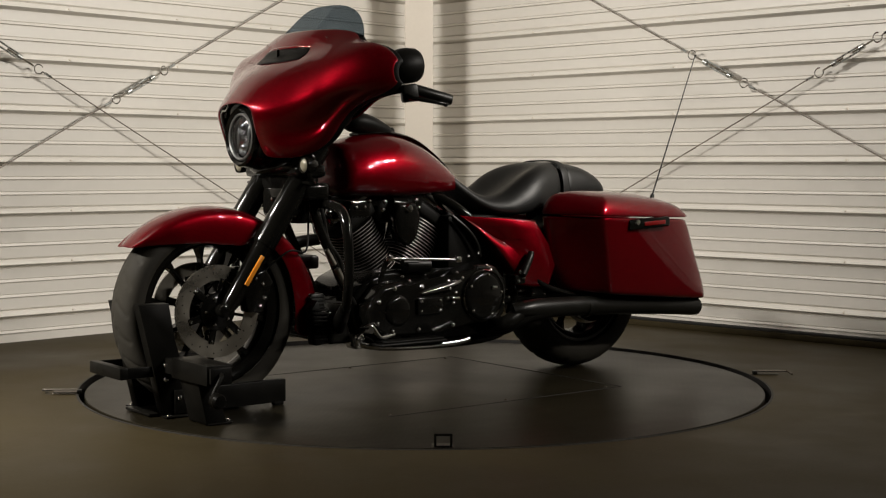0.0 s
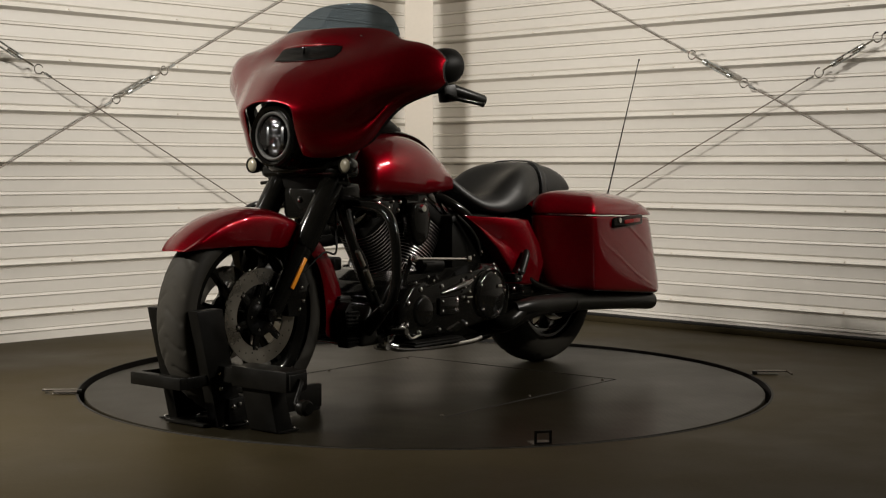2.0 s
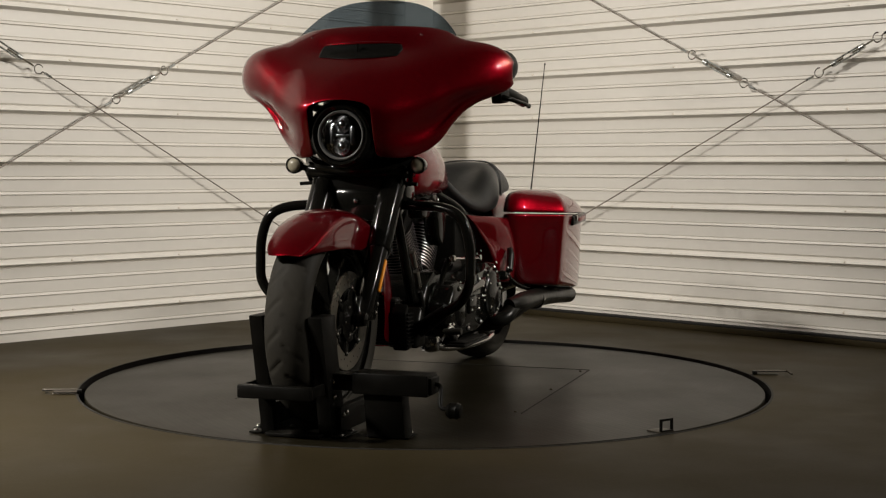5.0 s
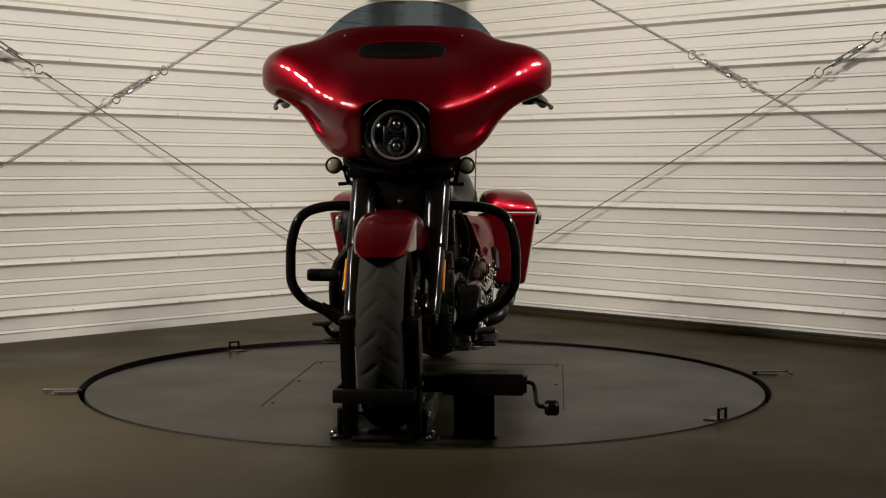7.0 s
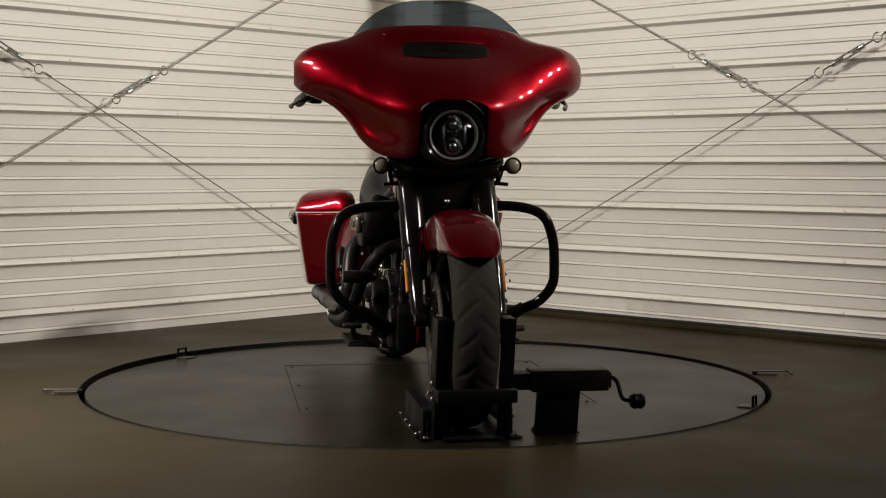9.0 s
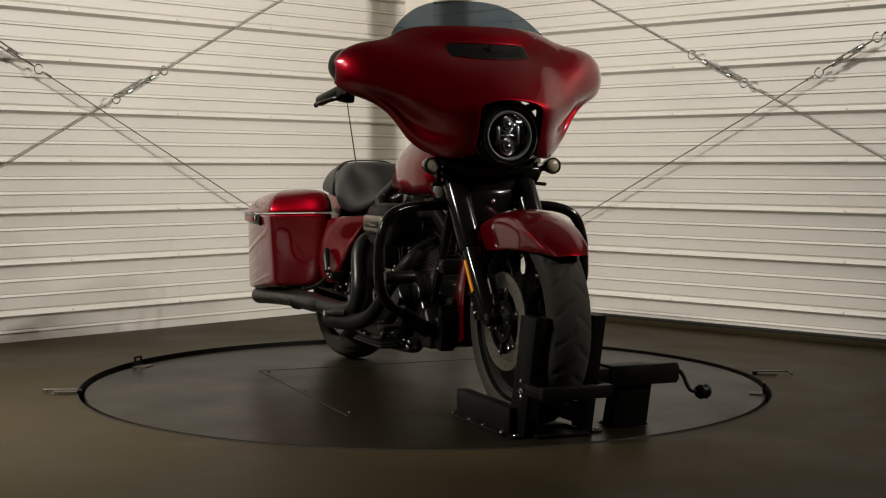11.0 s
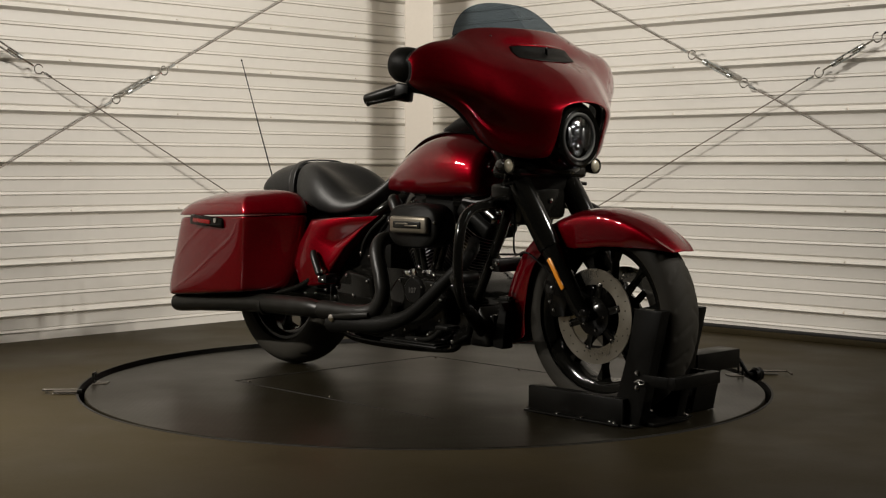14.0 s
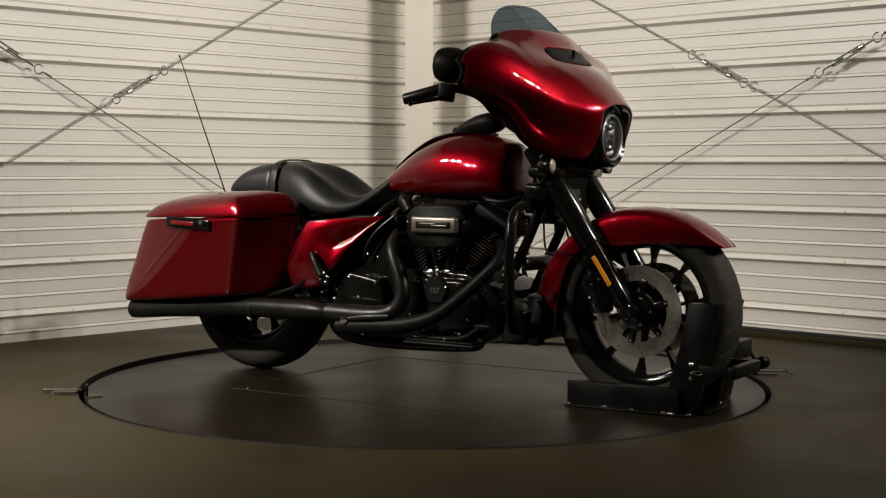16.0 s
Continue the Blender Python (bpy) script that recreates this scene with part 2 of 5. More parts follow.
def rib_profile(rib, first):
    """(depth, height) points of horizontal ribbed sheeting: a crease over a bold lap, and two slight laps between."""
    pts = [(0.0, 0.0)]
    k = 0
    while first + k * rib < HEIGHT - 0.05:
        z = first + k * rib
        for zc in (z - 0.142, z - 0.074):
            if zc > 0.02:
                pts += [(0, zc - 0.003), (-0.005, zc - 0.001), (0.0035, zc + 0.002), (0.0035, zc + 0.003), (0.001, zc + 0.0120), (-0.0030, zc + 0.0132), (0, zc + 0.0165)]
        pts += [(0, z - 0.0115), (-0.015, z - 0.0088), (0.0155, z + 0.0052), (0.0155, z + 0.0075), (0.012, z + 0.0085), (0.010, z + 0.0155), (0.0080, z + 0.0165), (0.001, z + 0.0255), (-0.0075, z + 0.0285), (0, z + 0.0362)]
        k += 1
    return pts + [(0.0, HEIGHT)]


def ribbed_wall(name, angle, way, rib, first, label):
    """Wall from the corner along angle; way tells which side the room is on."""
    d = Vector((math.cos(radians(angle)), math.sin(radians(angle)), 0))
    n = Vector((-d.y, d.x, 0)) * way
    prof = rib_profile(rib, first)
    bm = bmesh.new()
    ends = []
    for s in (-0.06, LENGTH):
        front = [bm.verts.new(CORNER + d * s + n * p + Vector((0, 0, z))) for p, z in prof]
        back = [bm.verts.new(CORNER + d * s - n * 0.12 + Vector((0, 0, z))) for z in (HEIGHT, 0)]
        ends.append(front + back)
    skin(bm, ends)
    ob = tagged(part(name, bm, SHEET, None, label, smooth=12), kind="structure", category="wall")
    return ob, d, n


WALL_L, DL, NL = ribbed_wall("wall_west", 225.6, 1, 0.2285, 0.113, "cream painted wall of horizontal ribbed steel sheeting")
WALL_R, DR, NR = ribbed_wall("wall_east", -44.6, -1, 0.2262, 0.129, "cream ribbed steel wall with a dark strip along its foot")


def screws(wall, d, n, rib, first, spots):
    turn = n.to_track_quat("Z", "Y").to_matrix().to_4x4()
    for s in spots:
        for k in range(8):
            p = CORNER + d * s + n * 0.009 + Vector((0, 0, first + 0.0125 + k * rib))
            bolts(wall, [Matrix.Translation(p) @ turn], SCREW, "screw")


screws(WALL_L, DL, NL, 0.2285, 0.113, (0.499, 1.094, 1.677, 2.272, 2.860))
screws(WALL_R, DR, NR, 0.2262, 0.129, (0.866, 1.762, 2.685))

def wall_foot(depth, z0, z1, mat, label):
    strip = box(0, LENGTH, 0, depth, z0, z1, 0.003)
    bmesh.ops.transform(strip, matrix=Matrix.Translation(CORNER + NR * 0.002) @ pose(0, 0, 0, 0, 0, -44.6) @ Matrix.Diagonal((1, -1, 1, 1)), verts=strip.verts)
    tagged(part("baseboard", strip, mat, None, label), kind="structure", category="baseboard")


wall_foot(0.040, 0.0, 0.028, FLOOR, "floor coating turned up at the foot of the wall")
wall_foot(0.032, 0.028, 0.041, GAP, "dark strip at the foot of the ribbed wall")


def plain_wall(name, a, b, label):
    d = (b - a).normalized()
    n = Vector((-d.y, d.x, 0))
    bm = loft([[a, b, b + n * 0.12, a + n * 0.12], [v + Vector((0, 0, HEIGHT)) for v in (a, b, b + n * 0.12, a + n * 0.12)]])
    tagged(part(name, bm, DARKWALL, None, label), kind="structure", category="wall")


END_L, END_R = CORNER + DL * LENGTH, CORNER + DR * LENGTH
FAR = END_L + DR * LENGTH
# Two unseen walls behind the camera, added dark so reflections stay dark.
plain_wall("wall_south", FAR, END_L, "unseen dark plain wall added to close the room and keep reflections dark")
plain_wall("wall_north", END_R, FAR, "unseen dark plain wall added to close the room and keep reflections dark")
# Unseen lid over the room, added dark to shut out other light.
ce = [CORNER, END_L, FAR, END_R]
tagged(part("ceiling", loft([[v + Vector((0, 0, HEIGHT + 0.002)) for v in ce], [v + Vector((0, 0, HEIGHT + 0.1)) for v in ce]]), CEIL, None, "unseen dark plain ceiling added to close the room"), kind="structure", category="ceiling")

# floor with a round hole for the turntable
R_PIT, R_DECK = 1.233, 1.209
bm = bmesh.new()
N = 160


def level(x, y):
    """The floor coating lies a little above the deck and tilts slightly."""
    return 0.0008 + (0.010 - 0.004 * x) * max(0.0, min(1.0, (y + 0.7) / 1.2))


def circle(r, z=None):
    return [bm.verts.new((r * math.cos(2 * math.pi * k / N), r * math.sin(2 * math.pi * k / N), level(r * math.cos(2 * math.pi * k / N), r * math.sin(2 * math.pi * k / N)) if z is None else z)) for k in range(N)]


inner, low, outer, far = circle(R_PIT), circle(R_PIT, -0.06), circle(1.75, 0.0), circle(12, 0.0)
for k in range(N):
    j = (k + 1) % N
    bm.faces.new((inner[k], outer[k], outer[j], inner[j]))
    bm.faces.new((outer[k], far[k], far[j], outer[j]))
    bm.faces.new((low[k], inner[k], inner[j], low[j]))
bm.faces.new(low)
bm.normal_update()
tagged(part("floor", bm, FLOOR, None, "dark brown-grey rubber-coated floor round the turntable", smooth=30), kind="structure", category="floor")
# Thin ring in the gap's dark colour paints its shade round the pit.
bm = bmesh.new()
rim = [circle(R_PIT - 0.003), circle(R_PIT - 0.003), circle(R_PIT + 0.004), circle(R_PIT + 0.004)]
for q, dz in zip(rim, (-0.03, 0.0015, 0.0015, -0.03)):
    for v in q:
        v.co.z += dz
skin(bm, rim, caps=False)
tagged(part("trim", bm, GAP, None, "dark ring drawn for the shaded gap round the turntable pit"), kind="structure", category="floor edging")

# corner post
pb = box(-0.0755, 0.0755, -0.0755, 0.0755, 0, HEIGHT, 0.006, pose(-0.040, 2.58, 0, 0, 0, 0.7))
tagged(part("post", pb, POST, None, "pale painted square post standing before the corner"), kind="structure", category="post")


# ---- bracing cables ----
def wall_point(d, n, s, z, off=0.06):
    return CORNER + d * s + n * off + Vector((0, 0, z))


def eye_ring(p, along, n, r=0.021):
    t = (along.cross(n)).normalized()
    pts = [p + r * (math.cos(a) * along + math.sin(a) * t) for a in (2 * math.pi * k / 14 for k in range(13))]
    return tube(pts, 0.0035, 8, 2)


def brace(d, n, s0, z0, s1, z1, sa, sb, label):
    """Cable on a wall from (s0, z0) to (s1, z1), with a turnbuckle between sa and sb."""
    def at(s):
        return wall_point(d, n, s, z0 + (z1 - z0) * (s - s0) / (s1 - s0))
    root = tagged(new("bracing_cable"), label, "cable", "wall bracing cables")
    A, B = at(sa), at(sb)
    along = (B - A).normalized()
    part("cable", tube([at(s0), A - along * 0.02], 0.0032, 8, 1), CABLE, root)
    part("cable", tube([B + along * 0.02, at(s1)], 0.0032, 8, 1), CABLE, root)
    side = along.cross(n).normalized()
    L = (B - A).length
    bm = bmesh.new()
    for sg in (-1, 1):
        tube([A + along * L * 0.26 + side * sg * 0.010, A + along * L * 0.74 + side * sg * 0.010], 0.0045, 8, 1, bm)
    for f in (0.27, 0.73):
        c = A + along * L * f
        tube([c - along * 0.012, c + along * 0.012], 0.013, 10, 1, bm)
    tb = part("turnbuckle", bm, GALV, root, "galvanised open turnbuckle")
    for f0, f1 in ((0.08, 0.42), (0.58, 0.92)):
        part("screw_rod", tube([A + along * L * f0, A + along * L * f1], 0.0042, 8, 1), STEEL, tb)
    for p, sg in ((A, 1), (B, -1)):
        part("eye", eye_ring(p + along * 0.004 * sg, along, n), CHROME, tb)
    for p, sg in ((A, -1), (B, 1)):
        part("clamp", tube([p + along * sg * 0.03, p + along * sg * 0.065], 0.0065, 8, 1), GALV, root)
    return root


brace(DL, NL, 3.40, 1.719, 0.35, 0.087, 2.82, 2.455, "taut steel bracing cable with a turnbuckle against the ribbed wall")
brace(DL, NL, 3.30, 0.428, 0.30, 2.047, 2.063, 1.787, "taut steel bracing cable with a turnbuckle against the ribbed wall")
brace(DR, NR, 0.40, 2.076, 3.60, 0.465, 1.896, 2.190, "taut steel bracing cable with a turnbuckle against the ribbed wall")
brace(DR, NR, 0.35, 0.086, 3.60, 1.727, 2.567, 2.849, "taut steel bracing cable with a turnbuckle against the ribbed wall")


# ---- turntable ----
TABLE = thing("turntable", "round dark tread-plate turntable set flush in the floor", "turntable")
part("deck", lathe([(0, -0.012), (R_DECK, -0.012), (R_DECK, -0.002), (R_DECK - 0.002, 0.0), (0, 0.0)], Matrix(), 160), DECK, TABLE)


def seam(x0, y0, x1, y1, w=0.004):
    a, b = Vector((x0, y0, 0)), Vector((x1, y1, 0))
    n = Vector((-(b - a).y, (b - a).x, 0)).normalized() * w / 2
    up = Vector((0, 0, 0.0012))
    part("seam", loft([[a - n, a + n, a + n + up, a - n + up], [b - n, b + n, b + n + up, b - n + up]]), GAP, TABLE)


seam(-0.50, -0.49, 0.56, -0.49)
seam(-0.50, 0.50, 0.52, 0.50)
seam(-0.50, -0.49, -0.50, 0.50)
bolts(TABLE, [pose(x, y, 0.0) for x in (-0.45, 0.02, 0.50) for y in (-0.465, 0.475)], mesh=DULL, name="deck_bolt", size=0.9)


def deck_handle(x, y):
    a = math.atan2(y, x)
    bm = bmesh.new()
    for x0, x1, z0, z1 in ((-0.026, 0.026, 0.034, 0.041), (-0.026, 0.026, 0.0, 0.007), (-0.026, -0.019, 0, 0.041), (0.019, 0.026, 0, 0.041)):
        box(x0, x1, -0.004, 0.004, z0, z1, 0.0015, bm=bm)
    h = part("lift_ring", bm, CHOCK, TABLE)
    h.matrix_basis = pose(x, y, 0, 0, 0, math.degrees(a) + 90)
    part("foot_plate", box(-0.030, 0.030, -0.004, 0.050, 0.0, 0.004, 0.001), DIRT, h)


deck_handle(0.685, 0.990)
deck_handle(-0.799, -0.897)


def floor_latch(x, y, z, turn):
    """L-shaped pull bar of a floor latch with its guide, by the pit's edge."""
    t = thing("floor_latch", "small steel pull latch on the floor by the turntable", "latch", "floor latches")
    t.matrix_basis = pose(x, y, z, 0, 0, turn)
    part("guide", box(-0.02, 0.065, -0.014, 0.014, 0.0, 0.004, 0.002), DIRT, t)
    part("guide_bar", tube([(-0.02, 0.014, 0.010), (0.06, 0.014, 0.010)], 0.0038, 8, 1), DIRT, t)
    part("pull_bar", tube([(-0.02, -0.006, 0.014), (0.075, -0.006, 0.014), (0.098, -0.010, 0.013), (0.105, -0.05, 0.007)], 0.0045, 8, 4), DIRT, t)
    part("keeper", box(-0.032, -0.016, -0.016, 0.012, 0.0, 0.014, 0.003), CHOCK, t)


floor_latch(-1.214, -0.300, 0.006, 182)
floor_latch(1.268, 0.170, 0.005, 0)


# ---- the motorcycle: x forward, y to its left, z up, from the deck ----
BIKE = thing("motorcycle", "deep metallic red touring motorcycle with batwing fairing and saddlebags", "motorcycle")
FRONT, REAR = Vector((0.885, 0, 0.319)), Vector((-0.741, 0, 0.320))


def both(fn):
    for sg in (1, -1):
        fn(sg)


def wheel(name, centre, r_tyre, width, r_rim, spokes, label, grooves):
    """Tyre with cut tread, rim, spokes and hub, turned about y."""
    w = tagged(new(name), label)
    w.parent = BIKE
    w.matrix_basis = Matrix.Translation(centre)
    # tyre: rings round the axle, profile from bead to bead
    prof = []
    h = r_tyre - r_rim
    for k in range(37):
        a = math.pi * (k / 36) * 1.30 - math.pi * 0.15
        y = -math.cos(a) * width / 2
        r = r_rim + h * (0.42 + 0.58 * math.copysign(abs(math.sin(a)) ** 0.85, math.sin(a)))
        prof.append((r, y, -math.cos(a)))
    bm = bmesh.new()
    M = 300
    rings = []
    for i in range(M):
        ring = []
        for r, y, c in prof:
            ph = (i / M * grooves + abs(c) * 0.75 + (0.5 if c > 0 else 0.0)) % 1.0
            cut = 0.0035 if (ph < 0.16 and 0.10 < abs(c) < 0.84) else 0.0
            a = 2 * math.pi * i / M
            ring.append(bm.verts.new(((r - cut) * math.cos(a), y, (r - cut) * math.sin(a))))
        rings.append(ring)
    skin(bm, rings + [rings[0]], caps=False, closed=False)
    part("tyre", bm, TYRE, w, "black grooved rubber tyre", smooth=60)
    q = pose(0, 0, 0, 90)
    hw = width * 0.36
    rim = lathe([(r_rim + 0.012, -hw), (r_rim + 0.014, -hw + 0.006), (r_rim - 0.004, -hw + 0.012), (r_rim - 0.020, -hw * 0.5), (r_rim - 0.024, 0),
                 (r_rim - 0.020, hw * 0.5), (r_rim - 0.004, hw - 0.012), (r_rim + 0.014, hw - 0.006), (r_rim + 0.012, hw), (r_rim - 0.004, hw),
                 (r_rim - 0.024, hw - 0.014), (r_rim - 0.034, 0), (r_rim - 0.024, -hw + 0.014), (r_rim - 0.004, -hw)], q, 72, closed=True)
    part("rim", rim, GLOSS, w, "gloss black cast rim")
    part("hub", lathe([(0, -0.055), (0.030, -0.055), (0.034, -0.040), (0.030, 0), (0.034, 0.040), (0.030, 0.055), (0, 0.055)], q, 28), GLOSS, w)
    sp = None
    for k in range(spokes):
        a = 2 * math.pi * k / spokes + 0.2
        m = Matrix.Rotation(-a, 4, "Y")
        if sp is None:
            L = r_rim - 0.024
            bmS = loft([[(0.022, -0.030, -0.009), (0.022, 0.030, -0.009), (0.022, 0.030, 0.009), (0.022, -0.030, 0.009)],
                        [(L * 0.35, -0.022, -0.0055), (L * 0.35, 0.022, -0.0055), (L * 0.35, 0.022, 0.0055), (L * 0.35, -0.022, 0.0055)],
                        [(L * 0.8, -0.016, -0.0045), (L * 0.8, 0.016, -0.0045), (L * 0.8, 0.016, 0.0045), (L * 0.8, -0.016, 0.0045)],
                        [(L, -0.024, -0.012), (L, 0.024, -0.012), (L, 0.024, 0.012), (L, -0.024, 0.012)]])
            bmesh.ops.bevel(bmS, geom=list(bmS.edges), offset=0.002, segments=1, affect="EDGES")
            sp = part("spoke", bmS, GLOSS, w)
            sp.matrix_basis = m
        else:
            same_mesh("spoke", sp, m, w)
    return w


FW = wheel("front_wheel", FRONT, 0.319, 0.134, 0.236, 10, "black cast front wheel in the chock", 22)
RW = wheel("rear_wheel", REAR, 0.320, 0.180, 0.210, 9, "black cast rear wheel", 20)


def disc(sg):
    """Floating brake disc: steel ring with drilled holes on a black carrier."""
    y = sg * 0.078
    n, ro, ri = 60, 0.150, 0.100
    bm = bmesh.new()
    m = out_y(0, y, 0)
    lathe([(ri, -0.0025), (ro, -0.0025), (ro, 0.0025), (ri, 0.0025)], m, n, bm, closed=True)
    d = part("brake_disc", bm, STEEL, FW, "worn bare steel brake disc")
    hole = None
    for k in range(30):
        a = 2 * math.pi * k / 30
        r = 0.118 + 0.018 * (k % 3) / 2
        mm = out_y(r * math.cos(a), y + sg * 0.0024, r * math.sin(a))
        if hole is None:
            hole = part("disc_hole", lathe([(0, 0.0008), (0.0024, 0.0008), (0.0024, 0)], Matrix(), 8), GAP, d)
            hole.matrix_basis = mm
        else:
            same_mesh("disc_hole", hole, mm, d)
    for k in range(6):
        a = 2 * math.pi * k / 6 + 0.3
        part("carrier_arm", box(0.03, ri + 0.008, -0.012, 0.012, -0.004, 0.004, 0.003, m=m @ Matrix.Rotation(a, 4, "Z")), GLOSS, d)
    part("carrier", lathe([(0, 0.016), (0.032, 0.016), (0.040, 0.010), (0.062, 0.007), (0.064, -0.004), (0, -0.004)], m, 30), GLOSS, d)
    bolts(d, [m @ Matrix.Rotation(2 * math.pi * k / 6 + 0.3, 4, "Z") @ pose(0.100, 0, 0.003) for k in range(6)], size=1.0)
    bolts(d, [m @ Matrix.Rotation(2 * math.pi * k / 5, 4, "Z") @ pose(0.044, 0, 0.009) for k in range(5)], size=0.85)


both(disc)
part("brake_disc", lathe([(0.095, -0.003), (0.145, -0.003), (0.145, 0.003), (0.095, 0.003)], out_y(0, 0.095, 0), 48, closed=True), STEEL, RW, "bare steel rear brake disc")
part("drive_pulley", lathe([(0.0, -0.006), (0.125, -0.006), (0.135, -0.013), (0.135, 0.013), (0.125, 0.006), (0.0, 0.006)], out_y(0, 0.112, 0), 48), GLOSS, RW)

# front fender: bands from its tip over the wheel and down behind it
F_OUT = [(36, 0.352), (55, 0.343), (73, 0.335), (94, 0.333), (116, 0.340), (137, 0.352), (157, 0.371), (179, 0.396), (199, 0.419)]
F_IN = [(36, 0.348), (47, 0.290), (58, 0.250), (73, 0.222), (94, 0.205), (112, 0.215), (130, 0.275), (150, 0.285), (172, 0.282), (199, 0.298)]
rows = []
for k in range(27):
    th = 36 + 163 * k / 26
    ro, ri = spread(th, F_OUT), spread(th, F_IN)
    hw = spread(th, [(36, 0.050), (42, 0.074), (60, 0.088), (140, 0.090), (199, 0.086)])
    drop = ro - ri
    row = []
    for f, g in ((-1.0, 1.0), (-1.02, 0.55), (-0.985, 0.20), (-0.82, 0.055), (-0.5, 0.016), (0, 0), (0.5, 0.016), (0.82, 0.055), (0.985, 0.20), (1.02, 0.55), (1.0, 1.0)):
        gg = min(g * max(drop, 0.004), drop) if abs(f) > 0.95 else g * 0.26
        gg = min(gg, max(drop, 0.004))
        r = ro - gg
        row.append((FRONT.x + r * math.cos(radians(th)), f * hw, FRONT.z + r * math.sin(radians(th))))
    rows.append(row)
part("front_fender", loft(rows, caps=False, closed=False), RED, BIKE, "long red front fender over the wheel", sub=2, solid=0.004)


# forks
def fork(sg):
    y = sg * 0.119
    lo, hi = Vector((0.868, y, 0.325)), Vector((0.520, y, 0.845))
    d = (hi - lo).normalized()
    f = part("fork_leg", tube([lo - d * 0.015, lo + d * 0.02, lo + d * 0.17, lo + d * 0.30, lo + d * 0.31], [0.019, 0.028, 0.032, 0.034, 0.034], 20, 1), GLOSS, BIKE, "gloss black fork slider")
    part("fork_cover", tube([lo + d * 0.235, lo + d * 0.245, lo + d * 0.60, hi], [0.036, 0.0395, 0.0395, 0.0395], 24, 1), GLOSS, f, "gloss black fork cover")
    part("axle_clamp", lathe([(0, -0.018), (0.020, -0.018), (0.023, 0), (0.020, 0.020), (0.010, 0.024), (0, 0.024)], out_y(FRONT.x, sg * 0.118, FRONT.z), 20), GLOSS, f)
    m = Matrix.Translation(lo + d * 0.142 + Vector((0.0, sg * 0.033, 0))) @ pose(0, 0, 0, 0, math.degrees(math.atan2(d.x, d.z)))
    part("reflector", box(-0.0075, 0.0075, -0.004, 0.004, -0.054, 0.058, 0.003, m=m), AMBER, f, "amber strip reflector")
    part("caliper", prism([(0.690, 0.400), (0.735, 0.300), (0.790, 0.305), (0.800, 0.360), (0.770, 0.430), (0.720, 0.445)], sg * 0.060, sg * 0.112, 0.008), GLOSS, f, "black brake caliper")
    bolts(f, [out_y(x, sg * 0.112, z) for x, z in ((0.728, 0.350), (0.745, 0.325), (0.735, 0.395), (0.760, 0.415))], size=1.0)
    part("brake_line", tube([(0.735, sg * 0.105, 0.43), (0.640, sg * 0.118, 0.50), (0.560, sg * 0.10, 0.50), (0.53, sg * 0.07, 0.62), (0.50, sg * 0.06, 0.75)], 0.0035, 8), WRINKLE, f)
    part("fender_bracket", prism([(0.700, 0.47), (0.755, 0.44), (0.790, 0.50), (0.740, 0.55)], sg * 0.091, sg * 0.100, 0.002), GLOSS, f)
    bolts(f, [out_y(x, sg * 0.100, z) for x, z in ((0.725, 0.485), (0.755, 0.470), (0.760, 0.510))], size=1.0)


both(fork)
tc = box(0.520, 0.640, -0.175, 0.175, 0.735, 0.782, 0.018)
box(0.50, 0.60, -0.16, 0.16, 0.66, 0.72, 0.015, bm=tc)
box(0.47, 0.56, -0.045, 0.045, 0.58, 0.82, 0.012, bm=tc)
part("triple_clamp", tc, GLOSS, BIKE, "black steering clamp", smooth=50)
part("neck_cover", box(0.56, 0.625, -0.085, 0.085, 0.600, 0.705, 0.02), GLOSS, BIKE)
bolts(BIKE, [Matrix.Translation((0.628, 0, 0.663)) @ pose(0, 0, 0, 0, 90)], size=1.3)
part("lamp_bracket", box(0.535, 0.620, -0.120, 0.120, 0.690, 0.800, 0.02), WRINKLE, BIKE)
part("headlamp_visor", tube([(0.575, -0.175, 0.795), (0.635, -0.11, 0.775), (0.660, 0, 0.765), (0.635, 0.11, 0.775), (0.575, 0.175, 0.795)], 0.022, 14), GLOSS, BIKE)

# fairing: one half by columns from the top edge over the crown to the bottom edge, mirrored
COLS = [  # half width; top edge x, z; crown x, z; bottom edge x, z; roundness
    (0.000, 0.528, 1.230, 0.782, 0.978, None, None, 0.15), (0.055, 0.526, 1.230, 0.780, 0.976, None, None, 0.15), (0.105, 0.519, 1.229, 0.773, 0.960, 0.716, 0.806, 0.18),
    (0.135, 0.512, 1.228, 0.763, 0.956, 0.702, 0.800, 0.22), (0.170, 0.500, 1.227, 0.738, 0.958, 0.674, 0.798, 0.30), (0.215, 0.480, 1.223, 0.697, 0.968, 0.618, 0.808, 0.40),
    (0.254, 0.464, 1.214, 0.668, 0.986, 0.580, 0.840, 0.50), (0.279, 0.466, 1.200, 0.650, 0.996, 0.566, 0.870, 0.60), (0.300, 0.478, 1.187, 0.630, 1.008, 0.556, 0.906, 0.72), (0.335, 0.484, 1.177, 0.607, 1.022, 0.540, 0.952, 0.82),
    (0.380, 0.482, 1.169, 0.574, 1.038, 0.514, 0.984, 1.0), (0.422, 0.471, 1.158, 0.543, 1.052, 0.487, 1.000, 1.0), (0.458, 0.458, 1.136, 0.503, 1.066, 0.464, 1.018, 1.0), (0.477, 0.450, 1.104, 0.468, 1.076, 0.452, 1.042, 1.0)]


